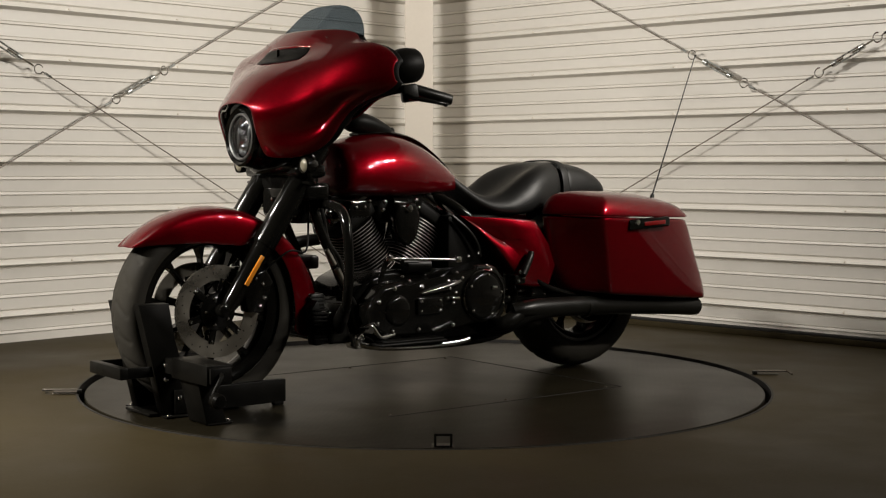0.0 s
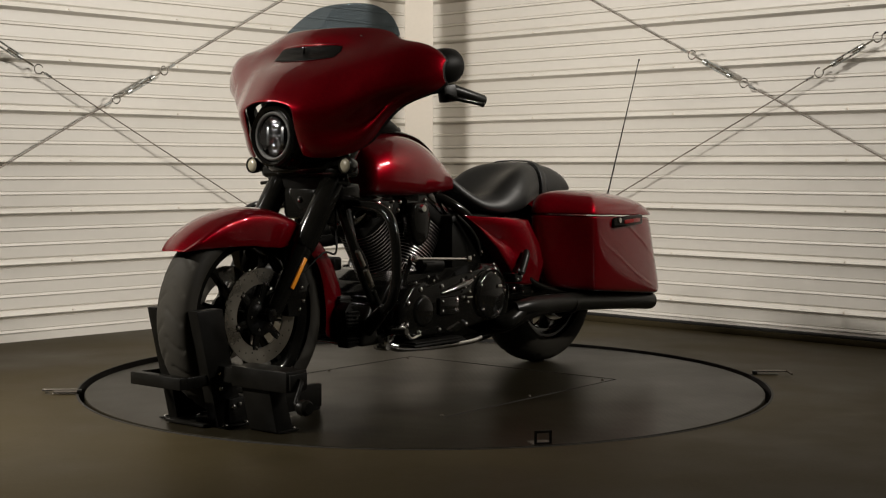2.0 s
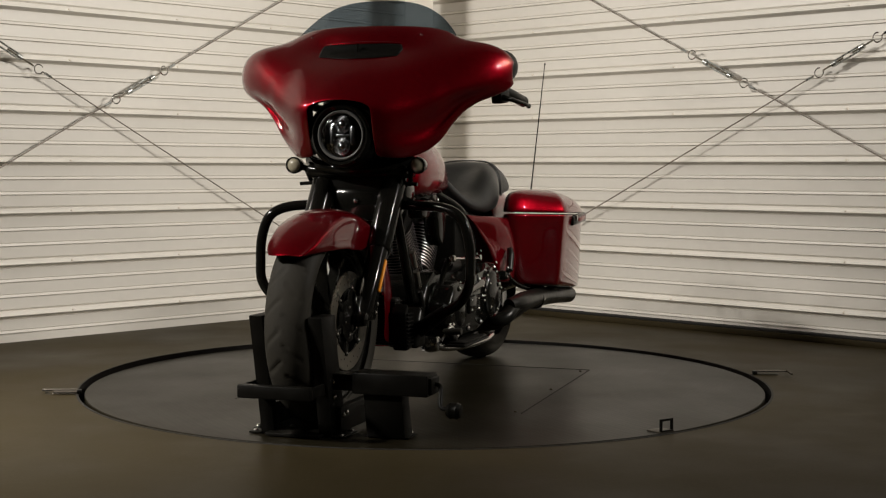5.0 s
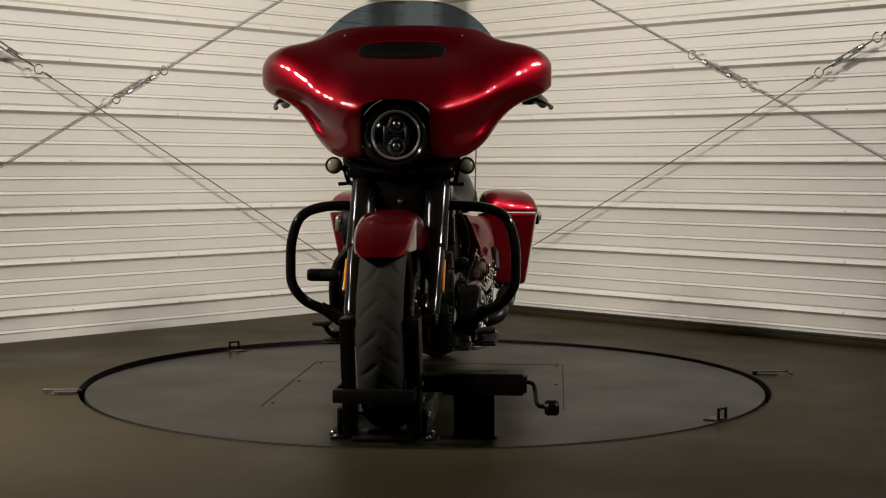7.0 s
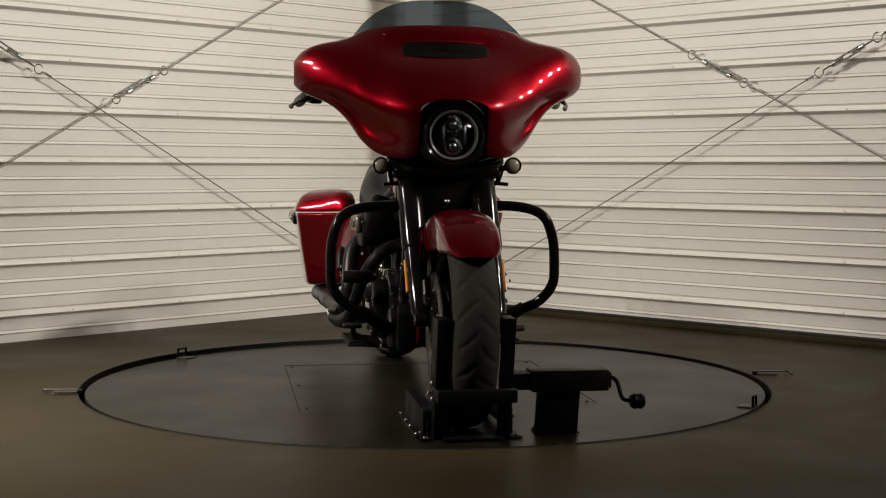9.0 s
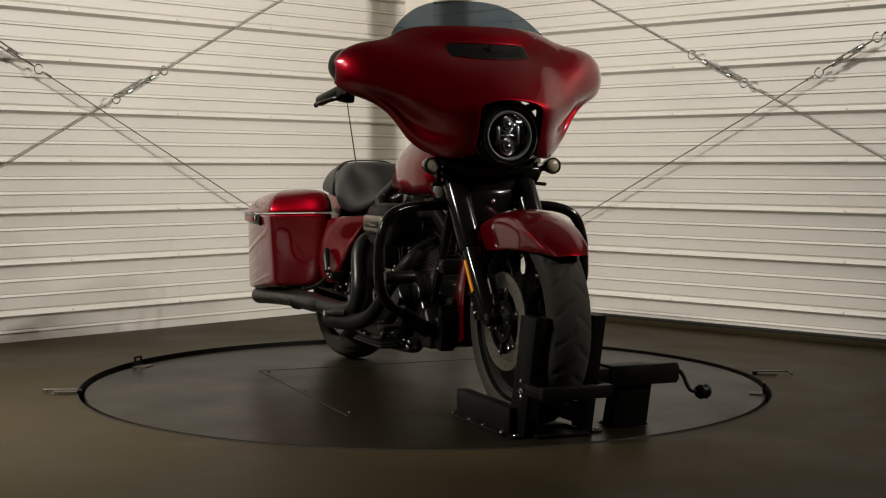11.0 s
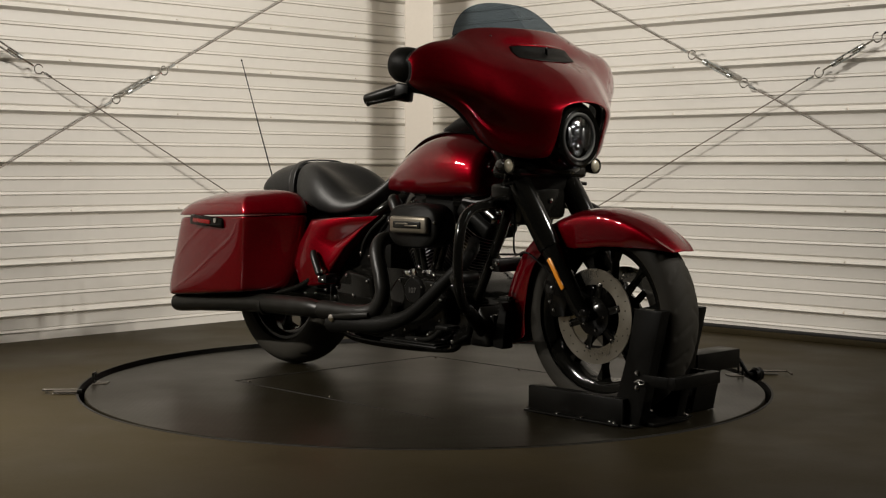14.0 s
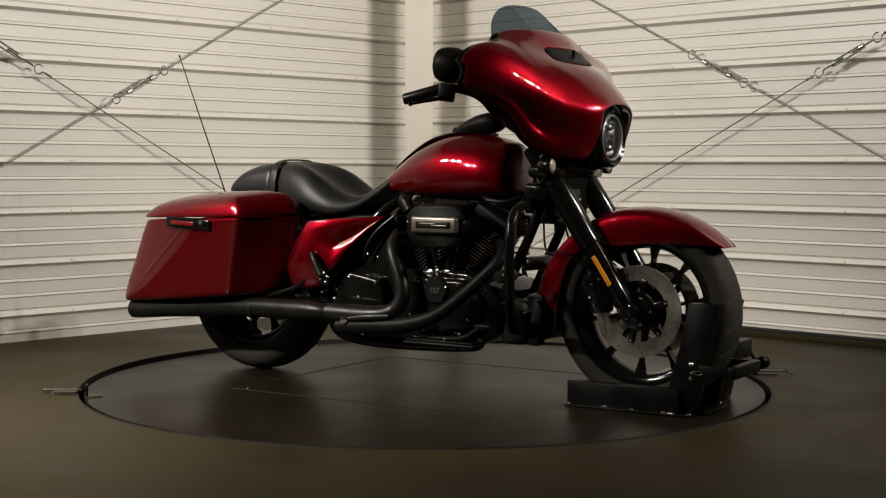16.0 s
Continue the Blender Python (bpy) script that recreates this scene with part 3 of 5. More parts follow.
def hood_dip(s, z):
    """The hood under the screen steps back behind the crown of the shell."""
    side = max(0.0, min(1.0, (0.245 - abs(s)) / 0.10))
    return 0.042 * side * math.exp(-((z - 1.145) / 0.042) ** 2)


def fairing_column(q):
    s, xt, zt, xm, zm, xb, zb, rd = q
    pts = []
    for k in range(9):
        u = k / 8
        a = u * math.pi / 2
        z = zt + (zm - zt) * (u + rd * (1 - math.cos(a) - u))
        pts.append((xt + (xm - xt) * (u + rd * (math.sin(a) - u)) - hood_dip(s, z), z))
    if xb is not None:
        rd = 0.35 + 0.65 * rd
        for k in range(1, 9):
            u = k / 8
            a = u * math.pi / 2
            flute = 0.042 * math.exp(-((u - 0.42) / 0.17) ** 2) * math.exp(-((s - 0.275) / 0.085) ** 2)
            pts.append((xm - flute + (xb - xm) * (u + rd * (1 - math.cos(a) - u)), zm + (zb - zm) * (u + rd * (math.sin(a) - u))))
    return pts


def fairing_grid(inset=0.0):
    bm = bmesh.new()
    grid = {}
    for sg in (1, -1):
        for j, q in enumerate(COLS):
            for i, (x, z) in enumerate(fairing_column(q)):
                if j == 0 and sg < 0:
                    grid[sg, i, j] = grid[1, i, j]
                    continue
                grid[sg, i, j] = bm.verts.new((x - inset, sg * q[0] * (1.0 - inset * 1.2), z + (1.05 - z) * inset))
        for j in range(len(COLS) - 1):
            for i in range(16):
                ks = [(sg, i, j), (sg, i, j + 1), (sg, i + 1, j + 1), (sg, i + 1, j)]
                if all(k in grid for k in ks):
                    f = [grid[k] for k in ks]
                    bm.faces.new(f if sg > 0 else f[::-1])
    return bm


fairing = part("fairing", fairing_grid(), RED, BIKE, "glossy red batwing fairing", sub=2, solid=0.006)
inner = part("inner_fairing", fairing_grid(0.035), WRINKLE, BIKE, "black inner fairing", sub=2, solid=0.012)
# dash behind the fairing
part("dash", loft([[(0.60, -0.17, 0.84), (0.60, 0.17, 0.84), (0.52, 0.20, 1.10), (0.52, -0.20, 1.10)], [(0.42, -0.19, 0.86), (0.42, 0.19, 0.86), (0.40, 0.24, 1.10), (0.40, -0.24, 1.10)],
                   [(0.36, -0.10, 0.90), (0.36, 0.10, 0.90), (0.36, 0.20, 1.06), (0.36, -0.20, 1.06)]]), WRINKLE, BIKE, sub=2)
part("gauge_pod", loft([[(0.36, -0.06, 0.89), (0.36, 0.06, 0.89), (0.33, 0.07, 0.975), (0.33, -0.07, 0.975)], [(0.24, -0.05, 0.88), (0.24, 0.05, 0.88), (0.235, 0.055, 0.965), (0.235, -0.055, 0.965)],
                       [(0.10, -0.03, 0.86), (0.10, 0.03, 0.86), (0.12, 0.03, 0.90), (0.12, -0.03, 0.90)]]), WRINKLE, BIKE, sub=2)
# vent slot
def shell_x(s, z):
    """Depth of the outer shell at half width s and height z."""
    q = [abs(s)] + [spread(abs(s), [(c[0], c[k]) for c in COLS]) for k in (1, 2, 3, 4)] + [None, None, spread(abs(s), [(c[0], c[7]) for c in COLS])]
    return spread(z, sorted((h, x) for x, h in fairing_column(q)))


VENT = [(-0.142, 1.146), (-0.134, 1.163), (-0.07, 1.169), (0, 1.170), (0.07, 1.169), (0.134, 1.163), (0.142, 1.146), (0.134, 1.124), (0.06, 1.117), (0, 1.116), (-0.06, 1.117), (-0.134, 1.124)]
vent = part("vent", loft([[(shell_x(s * k, 1.143 + (z - 1.143) * k) + dx, s * k, 1.143 + (z - 1.143) * k) for s, z in VENT] for dx, k in ((-0.03, 1.0), (0.009, 1.0), (0.011, 0.95), (0.012, 0.75), (0.012, 0.5), (0.012, 0.25))]), WRINKLE, fairing, "black air vent slot", smooth=60)
lip = [(shell_x(s, 1.168) + 0.002, s, 1.169 - 0.06 * s * s) for s in (-0.135, -0.10, -0.05, 0, 0.05, 0.10, 0.135)]
part("vent_lip", tube(lip, [0.003, 0.009, 0.0115, 0.012, 0.0115, 0.009, 0.003], 12, 6, flat=0.6), RED, fairing, "red brow over the air vent", smooth=60)
part("vent_divider", box(shell_x(0, 1.14) + 0.006, shell_x(0, 1.14) + 0.016, -0.002, 0.002, 1.120, 1.165, 0.001), GLOSS, vent)
# windscreen
def screen_point(s, f):
    """s: half width fraction -1..1; f: 0 at the foot, 1 at the top edge."""
    base = 1.208 - 0.010 * s * s
    topz = base + 0.112 * max(0.0, 1 - abs(s) ** 3.3)
    z = base + (topz - base) * f
    x = 0.541 - (z - base) * 1.08 - 0.093 * s * s
    return (x, s * 0.281, z)


part("windscreen", loft([[screen_point(-0.995 + 1.99 * k / 30, f) for k in range(31)] for f in (0, 0.25, 0.5, 0.75, 0.93, 1.0)], caps=False, closed=False), SMOKE, fairing, "low smoked windscreen", solid=0.004)
bolts(fairing, [Matrix.Translation((shell_x(s, 1.195) + 0.006, y, 1.195)) @ pose(0, 0, 0, 0, 55) for s, y in ((0.19, 0.19), (0.19, -0.19))], size=0.5)

# headlamp
hq = Matrix.Translation((0.719, 0, 0.870)) @ pose(0, 0, 0, 0, 90) @ Matrix.Scale(1.06, 4)
part("headlamp_nacelle", loft([[(x, r * 1.08 * math.sin(a), 0.878 + r * math.cos(a)) for a in (2 * math.pi * k / 36 for k in range(36))] for x, r in ((0.58, 0.122), (0.68, 0.117), (0.729, 0.108), (0.736, 0.098), (0.714, 0.092))]), GLOSS, BIKE, "gloss black headlamp surround", smooth=50)
hl = part("headlamp", lathe([(0, 0.0), (0.078, 0.0), (0.078, 0.030), (0.086, 0.036), (0.093, 0.030), (0.095, 0.012), (0.095, -0.04), (0, -0.04)], hq, 48), GLOSS, BIKE, "round black LED headlamp")
part("halo_ring", lathe([(0.064, 0.022), (0.066, 0.030), (0.070, 0.033), (0.0735, 0.030), (0.075, 0.022)], hq, 48, closed=True), HALO, hl, "dim frosted light ring")
part("lamp_glass", lathe([(0.0, 0.046), (0.030, 0.043), (0.050, 0.037), (0.065, 0.028), (0.065, 0.026), (0.050, 0.035), (0.030, 0.041), (0.0, 0.044)], hq, 40), LENS, hl, "clear domed lens")
for zz in (0.032, -0.032):
    m = hq @ pose(-zz, 0, 0.004)
    part("projector", lathe([(0, 0.024), (0.008, 0.022), (0.013, 0.016), (0.014, 0.006), (0.022, 0.014), (0.026, 0.018), (0.028, 0.012), (0.028, -0.004)], m, 24), REFLECTOR, hl)
for yy in (0.030, -0.030):
    part("reflector_cell", box(-0.030, 0.030, -0.009, 0.009, 0.0, 0.020, 0.007, m=hq @ pose(0, yy * 1.05, 0.002)), REFLECTOR, hl)
part("divider", box(-0.004, 0.004, -0.040, 0.040, 0.0, 0.014, 0.002, m=hq @ pose(0, 0, 0.002)), REFLECTOR, hl)


def signal(sg):
    c = Vector((0.625, sg * 0.212, 0.777))
    s = part("turn_signal", lathe([(0, -0.035), (0.014, -0.034), (0.023, -0.022), (0.0265, 0.0), (0.0275, 0.010), (0.0265, 0.016), (0.024, 0.016), (0.024, 0.008), (0, 0.008)], Matrix.Translation(c) @ pose(0, 0, 0, 0, 90), 28), GLOSS, BIKE, "round front turn signal")
    part("lens", lathe([(0, 0.021), (0.012, 0.0195), (0.020, 0.015), (0.0238, 0.008)], Matrix.Translation(c) @ pose(0, 0, 0, 0, 90), 28), CLEAR, s, "frosted clear lens")
    part("stalk", tube([c + Vector((-0.012, 0, 0)), c + Vector((-0.02, -sg * 0.04, -0.012)), c + Vector((-0.03, -sg * 0.09, -0.02))], 0.010, 10), GLOSS, s)
    part("switch_stud", tube([c + Vector((-0.02, -sg * 0.01, -0.06)), c + Vector((-0.02, -sg * 0.07, -0.055))], 0.006, 8, 1), GLOSS, s)
    part("horn_bracket", tube([c + Vector((-0.02, -sg * 0.03, -0.01)), c + Vector((-0.04, -sg * 0.04, -0.05)), c + Vector((-0.06, -sg * 0.05, -0.06))], 0.008, 8), GLOSS, s)


both(signal)


def bars(sg):
    """Grip, lever, switch box and mirror of one side."""
    b = part("handlebar", tube([(0.38, 0, 0.93), (0.40, sg * 0.16, 0.95), (0.42, sg * 0.32, 1.005), (0.36, sg * 0.40, 1.026), (0.30, sg * 0.423, 1.014)], 0.014, 12), GLOSS, BIKE)
    part("grip", tube([(0.342, sg * 0.408, 1.024), (0.328, sg * 0.413, 1.021), (0.222, sg * 0.447, 0.992), (0.217, sg * 0.449, 0.991)], [0.017, 0.0185, 0.0185, 0.016], 16, 1), SATIN, b, "black rubber grip")
    part("switch_box", box(-0.026, 0.026, -0.022, 0.022, -0.032, 0.026, 0.008, m=Matrix.Translation((0.354, sg * 0.402, 1.014)) @ pose(0, 0, 0, 0, 8, -sg * 18)), SATIN, b)
    part("lever", tube([(0.372, sg * 0.41, 1.002), (0.365, sg * 0.44, 0.994), (0.30, sg * 0.468, 0.982), (0.262, sg * 0.474, 0.976)], [0.010, 0.008, 0.0065, 0.0065], 10), GLOSS, b)
    part("lever_ball", lathe([(0, 0.009), (0.006, 0.007), (0.009, 0), (0.006, -0.007), (0, -0.009)], Matrix.Translation((0.260, sg * 0.474, 0.976)), 12), GLOSS, b)
    m = Matrix.Translation((0.382, sg * 0.400, 1.097)) @ pose(0, 0, 0, 0, -84, -sg * 6)
    prof = [(0, -0.060), (0.020, -0.058), (0.038, -0.048), (0.050, -0.030), (0.057, -0.005), (0.058, 0.020), (0.055, 0.045), (0.049, 0.056), (0.045, 0.050), (0, 0.050)]
    part("mirror", lathe(prof, m, 30), WRINKLE, BIKE, "round black mirror tucked behind the fairing wing")


both(bars)

# tank
T_TOP = [(-0.165, 0.705), (-0.152, 0.723), (-0.035, 0.812), (0.042, 0.856), (0.117, 0.884), (0.18, 0.892), (0.239, 0.893), (0.346, 0.878), (0.42, 0.845)]
T_W = [(-0.165, 0.045), (-0.09, 0.078), (0.0, 0.108), (0.1, 0.133), (0.22, 0.146), (0.33, 0.146), (0.42, 0.125)]
T_BOT = [(-0.165, 0.690), (-0.06, 0.678), (0.05, 0.670), (0.2, 0.664), (0.42, 0.672)]
rings = []
for k in range(13):
    x = -0.165 + 0.585 * k / 12
    t, w, b0 = spread(x, T_TOP), spread(x, T_W), spread(x, T_BOT)
    h = t - b0
    rings.append([(x, f * w, b0 + g * h) for f, g in ((0, -0.02), (-0.55, 0.0), (-0.92, 0.06), (-1.02, 0.30), (-0.96, 0.58), (-0.74, 0.84), (-0.36, 0.975), (0, 1.0), (0.36, 0.975), (0.74, 0.84), (0.96, 0.58), (1.02, 0.30), (0.92, 0.06), (0.55, 0.0))])
tank = part("fuel_tank", loft(rings), RED, BIKE, "glossy red teardrop fuel tank", sub=2)
part("tank_console", tube([(0.30, 0, 0.885), (0.18, 0, 0.892), (0.06, 0, 0.868), (-0.04, 0, 0.812), (-0.11, 0, 0.762)], [0.03, 0.045, 0.042, 0.034, 0.02], 14, 6, flat=0.22), GLOSS, tank)
part("fuel_cap", lathe([(0, 0.016), (0.024, 0.014), (0.030, 0.006), (0.031, 0)], pose(0.16, 0, 0.898), 24), GLOSS, tank)

# seat
S_TOP = [(-0.06, 0.788), (-0.10, 0.740), (-0.18, 0.676), (-0.23, 0.664), (-0.29, 0.682), (-0.365, 0.735), (-0.43, 0.772), (-0.50, 0.792), (-0.588, 0.795), (-0.708, 0.778), (-0.778, 0.750), (-0.838, 0.690)]
S_W = [(-0.06, 0.055), (-0.12, 0.09), (-0.20, 0.145), (-0.30, 0.178), (-0.40, 0.186), (-0.48, 0.165), (-0.56, 0.140), (-0.70, 0.130), (-0.80, 0.118), (-0.838, 0.085)]
S_BOT = [(-0.06, 0.735), (-0.12, 0.665), (-0.20, 0.605), (-0.30, 0.588), (-0.42, 0.600), (-0.50, 0.630), (-0.70, 0.655), (-0.838, 0.672)]
S_TOP, S_W, S_BOT = sorted(S_TOP), sorted(S_W), sorted(S_BOT)


def seat_rings(xa, xb, n):
    rs = []
    for k in range(n):
        x = xa + (xb - xa) * k / (n - 1)
        t, w, b0 = spread(x, S_TOP), spread(x, S_W), spread(x, S_BOT)
        dish = spread(x, [(-0.52, 0.0), (-0.46, 0.034), (-0.40, 0.046), (-0.30, 0.030), (-0.2, 0.010), (-0.1, 0)])
        h = t - b0
        rs.append([(x, f * w, b0 + g * h + e * dish) for f, g, e in ((0, 0, 0), (-0.7, 0, 0), (-0.98, 0.10, 0), (-1.0, 0.42, 0), (-0.90, 0.78, 0), (-0.66, 0.96, 0.3), (-0.33, 1.0, -0.5), (0, 1.0, -1.0), (0.33, 1.0, -0.5), (0.66, 0.96, 0.3), (0.90, 0.78, 0), (1.0, 0.42, 0), (0.98, 0.10, 0), (0.7, 0, 0))])
    return rs


seat = part("seat", loft(seat_rings(-0.06, -0.575, 14)), LEATHER, BIKE, "stepped black vinyl seat", sub=2)
part("pillion_pad", loft(seat_rings(-0.583, -0.838, 8)), LEATHER, seat, sub=2)
part("seat_strap", loft([[(x, f * (spread(x, S_W) + 0.003), spread(x, S_BOT) + g * (spread(x, S_TOP) + 0.003 - spread(x, S_BOT))) for f, g in ((-1.0, 0.1), (-1.02, 0.42), (-0.92, 0.78), (-0.68, 0.965), (-0.33, 1.0), (0, 1.0), (0.33, 1.0), (0.68, 0.965), (0.92, 0.78), (1.02, 0.42), (1.0, 0.1))] for x in (-0.562, -0.572, -0.586, -0.596)], caps=False, closed=False), LEATHER, seat, sub=2, solid=0.006)


# saddlebags
def bag_ring(sg, x_front, x_rear, s_out, z0, z1, shrink=0.0, edge=0.335):
    """Plan outline of a bag; z runs from z0 at the front to z1 at the rear."""
    L = x_front - x_rear
    pts = [(0.0, 0.185), (-0.02, 0.245), (0.10, 0.288), (0.27, s_out - 0.030), (0.325, s_out - 0.005), (0.345, s_out + 0.001), (0.42, s_out + 0.003), (0.62, s_out), (0.82, s_out - 0.016), (0.93, s_out - 0.034), (0.985, s_out - 0.055), (1.004, s_out - 0.095), (1.0, 0.185), (0.5, 0.175)]
    cx, cs = 0.5, 0.29
    out = []
    for u, s in pts:
        u = u * edge / 0.335 if u < 0.34 else edge + (u - 0.335) * (1 - edge) / 0.665
        u, s = cx + (u - cx) * (1 - shrink), cs + (s - cs) * (1 - shrink * 1.6)
        out.append((x_front - u * L, sg * s, z0 + (z1 - z0) * u))
    return out


def saddlebag(sg):
    body = part("saddlebag", loft([bag_ring(sg, -0.50, -1.170, 0.348, 0.308, 0.246, 0.08, 0.165), bag_ring(sg, -0.475, -1.196, 0.366, 0.314, 0.250, 0.01, 0.17), bag_ring(sg, -0.460, -1.194, 0.372, 0.330, 0.264, 0.0, 0.185),
                                   bag_ring(sg, -0.425, -1.154, 0.384, 0.400, 0.345, 0.0, 0.205), bag_ring(sg, -0.410, -1.095, 0.398, 0.480, 0.440, 0.0, 0.207), bag_ring(sg, -0.395, -1.055, 0.409, 0.553, 0.520, 0.0, 0.202),
                                   bag_ring(sg, -0.390, -1.022, 0.416, 0.592, 0.570, 0.0, 0.208), bag_ring(sg, -0.390, -1.021, 0.414, 0.596, 0.574, 0.0, 0.208)]), RED, BIKE, "glossy red hard saddlebag", sub=2)
    lid = part("bag_lid", loft([bag_ring(sg, -0.390, -1.026, 0.419, 0.598, 0.577, 0.0, 0.19), bag_ring(sg, -0.388, -1.028, 0.421, 0.602, 0.581, 0.0, 0.19), bag_ring(sg, -0.388, -1.026, 0.420, 0.612, 0.590, 0.0, 0.19), bag_ring(sg, -0.394, -1.008, 0.412, 0.642, 0.612, 0.015, 0.20),
                                bag_ring(sg, -0.406, -0.970, 0.400, 0.670, 0.636, 0.05, 0.22), bag_ring(sg, -0.430, -0.91, 0.380, 0.685, 0.655, 0.15, 0.25), bag_ring(sg, -0.475, -0.83, 0.35, 0.692, 0.672, 0.38, 0.3)]), RED, body, "red saddlebag lid", sub=2)
    lt = part("latch", box(-0.105, 0.105, -0.012, 0.012, -0.020, 0.020, 0.010, m=Matrix.Translation((-0.745, sg * 0.416, 0.565)) @ pose(0, 0, 0, 0, sg * 0 + 3, 0 - sg * 1)), GLOSS, body, "black saddlebag latch")
    part("latch_reflector", box(-0.055, 0.055, -0.004, 0.004, -0.008, 0.008, 0.003, m=Matrix.Translation((-0.765, sg * 0.429, 0.566)) @ pose(0, 0, 0, 0, 3, -sg * 1)), REDLENS, lt, "red reflector strip")
    part("latch_key", lathe([(0, 0.006), (0.009, 0.005), (0.011, 0)], out_y(-0.675, sg * 0.428, 0.570), 16), CHROME, lt)


both(saddlebag)


def side_cover(sg):
    pts = ((-0.045, 0.165, 0.600), (-0.14, 0.190, 0.592), (-0.24, 0.215, 0.588), (-0.34, 0.235, 0.578), (-0.40, 0.245, 0.490), (-0.432, 0.245, 0.410), (-0.405, 0.240, 0.335), (-0.34, 0.232, 0.332), (-0.275, 0.225, 0.342), (-0.245, 0.220, 0.400), (-0.185, 0.205, 0.480), (-0.105, 0.185, 0.555))
    cx, cz = -0.29, 0.47
    c = part("side_cover", loft([[(cx + (x - cx) * k, sg * (s + ds), cz + (z - cz) * k) for x, s, z in pts] for ds, k in ((-0.05, 1.0), (-0.006, 1.0), (0.001, 0.985), (0.005, 0.93), (0.010, 0.70), (0.011, 0.35))]), RED, BIKE, "red frame side cover", smooth=50)
    return c


both(side_cover)
# rear fender under the seat
rows = []
for k in range(15):
    th = radians(60 + 125 * k / 14)
    r = 0.365
    rows.append([(REAR.x + (r - g) * math.cos(th) - 0.0, f * 0.105, REAR.z + (r - g) * math.sin(th)) for f, g in ((-1, 0.12), (-1, 0.05), (-0.85, 0.012), (-0.4, 0), (0, -0.003), (0.4, 0), (0.85, 0.012), (1, 0.05), (1, 0.12))])
part("rear_fender", loft(rows, caps=False, closed=False), RED, BIKE, "red rear fender between the bags", sub=2, solid=0.005)
ant = part("antenna", tube([(-1.047, 0.14, 0.655), (-1.17, 0.139, 0.94), (-1.293, 0.138, 1.228)], [0.0032, 0.0026, 0.002], 8, 4), SATIN, BIKE, "thin black whip antenna")
part("antenna_base", tube([(-1.00, 0.145, 0.60), (-1.035, 0.141, 0.63), (-1.052, 0.140, 0.665)], [0.016, 0.012, 0.007], 12, 4), SATIN, ant)
part("antenna_tip", lathe([(0, 0.005), (0.004, 0.003), (0.004, -0.003), (0, -0.005)], Matrix.Translation((-1.294, 0.138, 1.230)), 10), SATIN, ant)


# ---- engine, frame and exhaust ----
def engine_cylinder(base, top, label):
    """Finned barrel leaning from base to top, with head and rocker cover."""
    a, b = Vector(base), Vector(top)
    d = (b - a).normalized()
    turn = d.to_track_quat("Z", "Y").to_matrix().to_4x4()
    L = (b - a).length
    c = part("cylinder", lathe([(0, 0), (0.050, 0), (0.050, L), (0, L)], Matrix.Translation(a) @ turn, 28), WRINKLE, BIKE, label)
    fin = None
    n = 17
    for k in range(n):
        m = Matrix.Translation(a + d * (0.012 + (L - 0.02) * k / (n - 1))) @ turn
        if fin is None:
            bm = bmesh.new()
            ring = []
            for q in range(36):
                an = 2 * math.pi * q / 36
                cx, cy = math.cos(an), math.sin(an)
                r = 0.079 * (abs(cx) ** 2.7 + abs(cy) ** 2.7) ** (-1 / 2.7)
                ring.append((r * cx, r * cy))
            rs = [[bm.verts.new((x * f, y * f, h)) for x, y in ring] for f, h in ((0.96, -0.0018), (1.0, -0.0012), (1.0, 0.0012), (0.96, 0.0018))]
            skin(bm, rs)
            fin = part("fin", bm, FIN, c, "black cooling fin with machined bright edge")
            fin.data.materials.append(WRINKLE)
            for f in fin.data.polygons:
                f.material_index = 1 if abs(f.normal.z) > 0.9 else 0
            fin.matrix_basis = m
        else:
            same_mesh("fin", fin, m, c)
    h = part("cylinder_head", box(-0.075, 0.075, -0.085, 0.085, 0, 0.050, 0.014, m=Matrix.Translation(b) @ turn, seg=3), WRINKLE, c)
    part("rocker_cover", box(-0.070, 0.070, -0.095, 0.095, 0.046, 0.100, 0.022, m=Matrix.Translation(b) @ turn, seg=4), DARKCHROME, c, "black chrome rocker cover", smooth=60)
    bolts(c, [Matrix.Translation(b) @ turn @ pose(x, y, 0.100) for x in (-0.045, 0.045) for y in (-0.07, 0.07)], size=1.7)
    bolts(c, [Matrix.Translation(b) @ turn @ Matrix.Translation((x, sg * 0.096, 0.072)) @ pose(0, 0, 0, -90 * sg) for x in (-0.040, 0.0, 0.040) for sg in (1, -1)], size=1.5)
    for x in (-0.035, 0.035):
        part("spark_cap", tube([b + turn.to_3x3() @ Vector((x, 0.08, 0.02)), b + turn.to_3x3() @ Vector((x, 0.115, 0.035))], [0.011, 0.009], 10, 2), CHROME, c)
    return c


engine_cylinder((0.212, 0, 0.395), (0.322, 0, 0.570), "finned black front cylinder")
engine_cylinder((0.118, 0, 0.395), (0.010, 0, 0.570), "finned black rear cylinder")
case = prism([(0.40, 0.20), (0.42, 0.30), (0.36, 0.38), (0.28, 0.415), (0.05, 0.415), (-0.06, 0.40), (-0.16, 0.42), (-0.26, 0.38), (-0.27, 0.24), (-0.20, 0.16), (0.30, 0.155)], -0.155, 0.155, 0.015, seg=3)
case = part("crankcase", case, GLOSS, BIKE, "black engine and gearbox case")
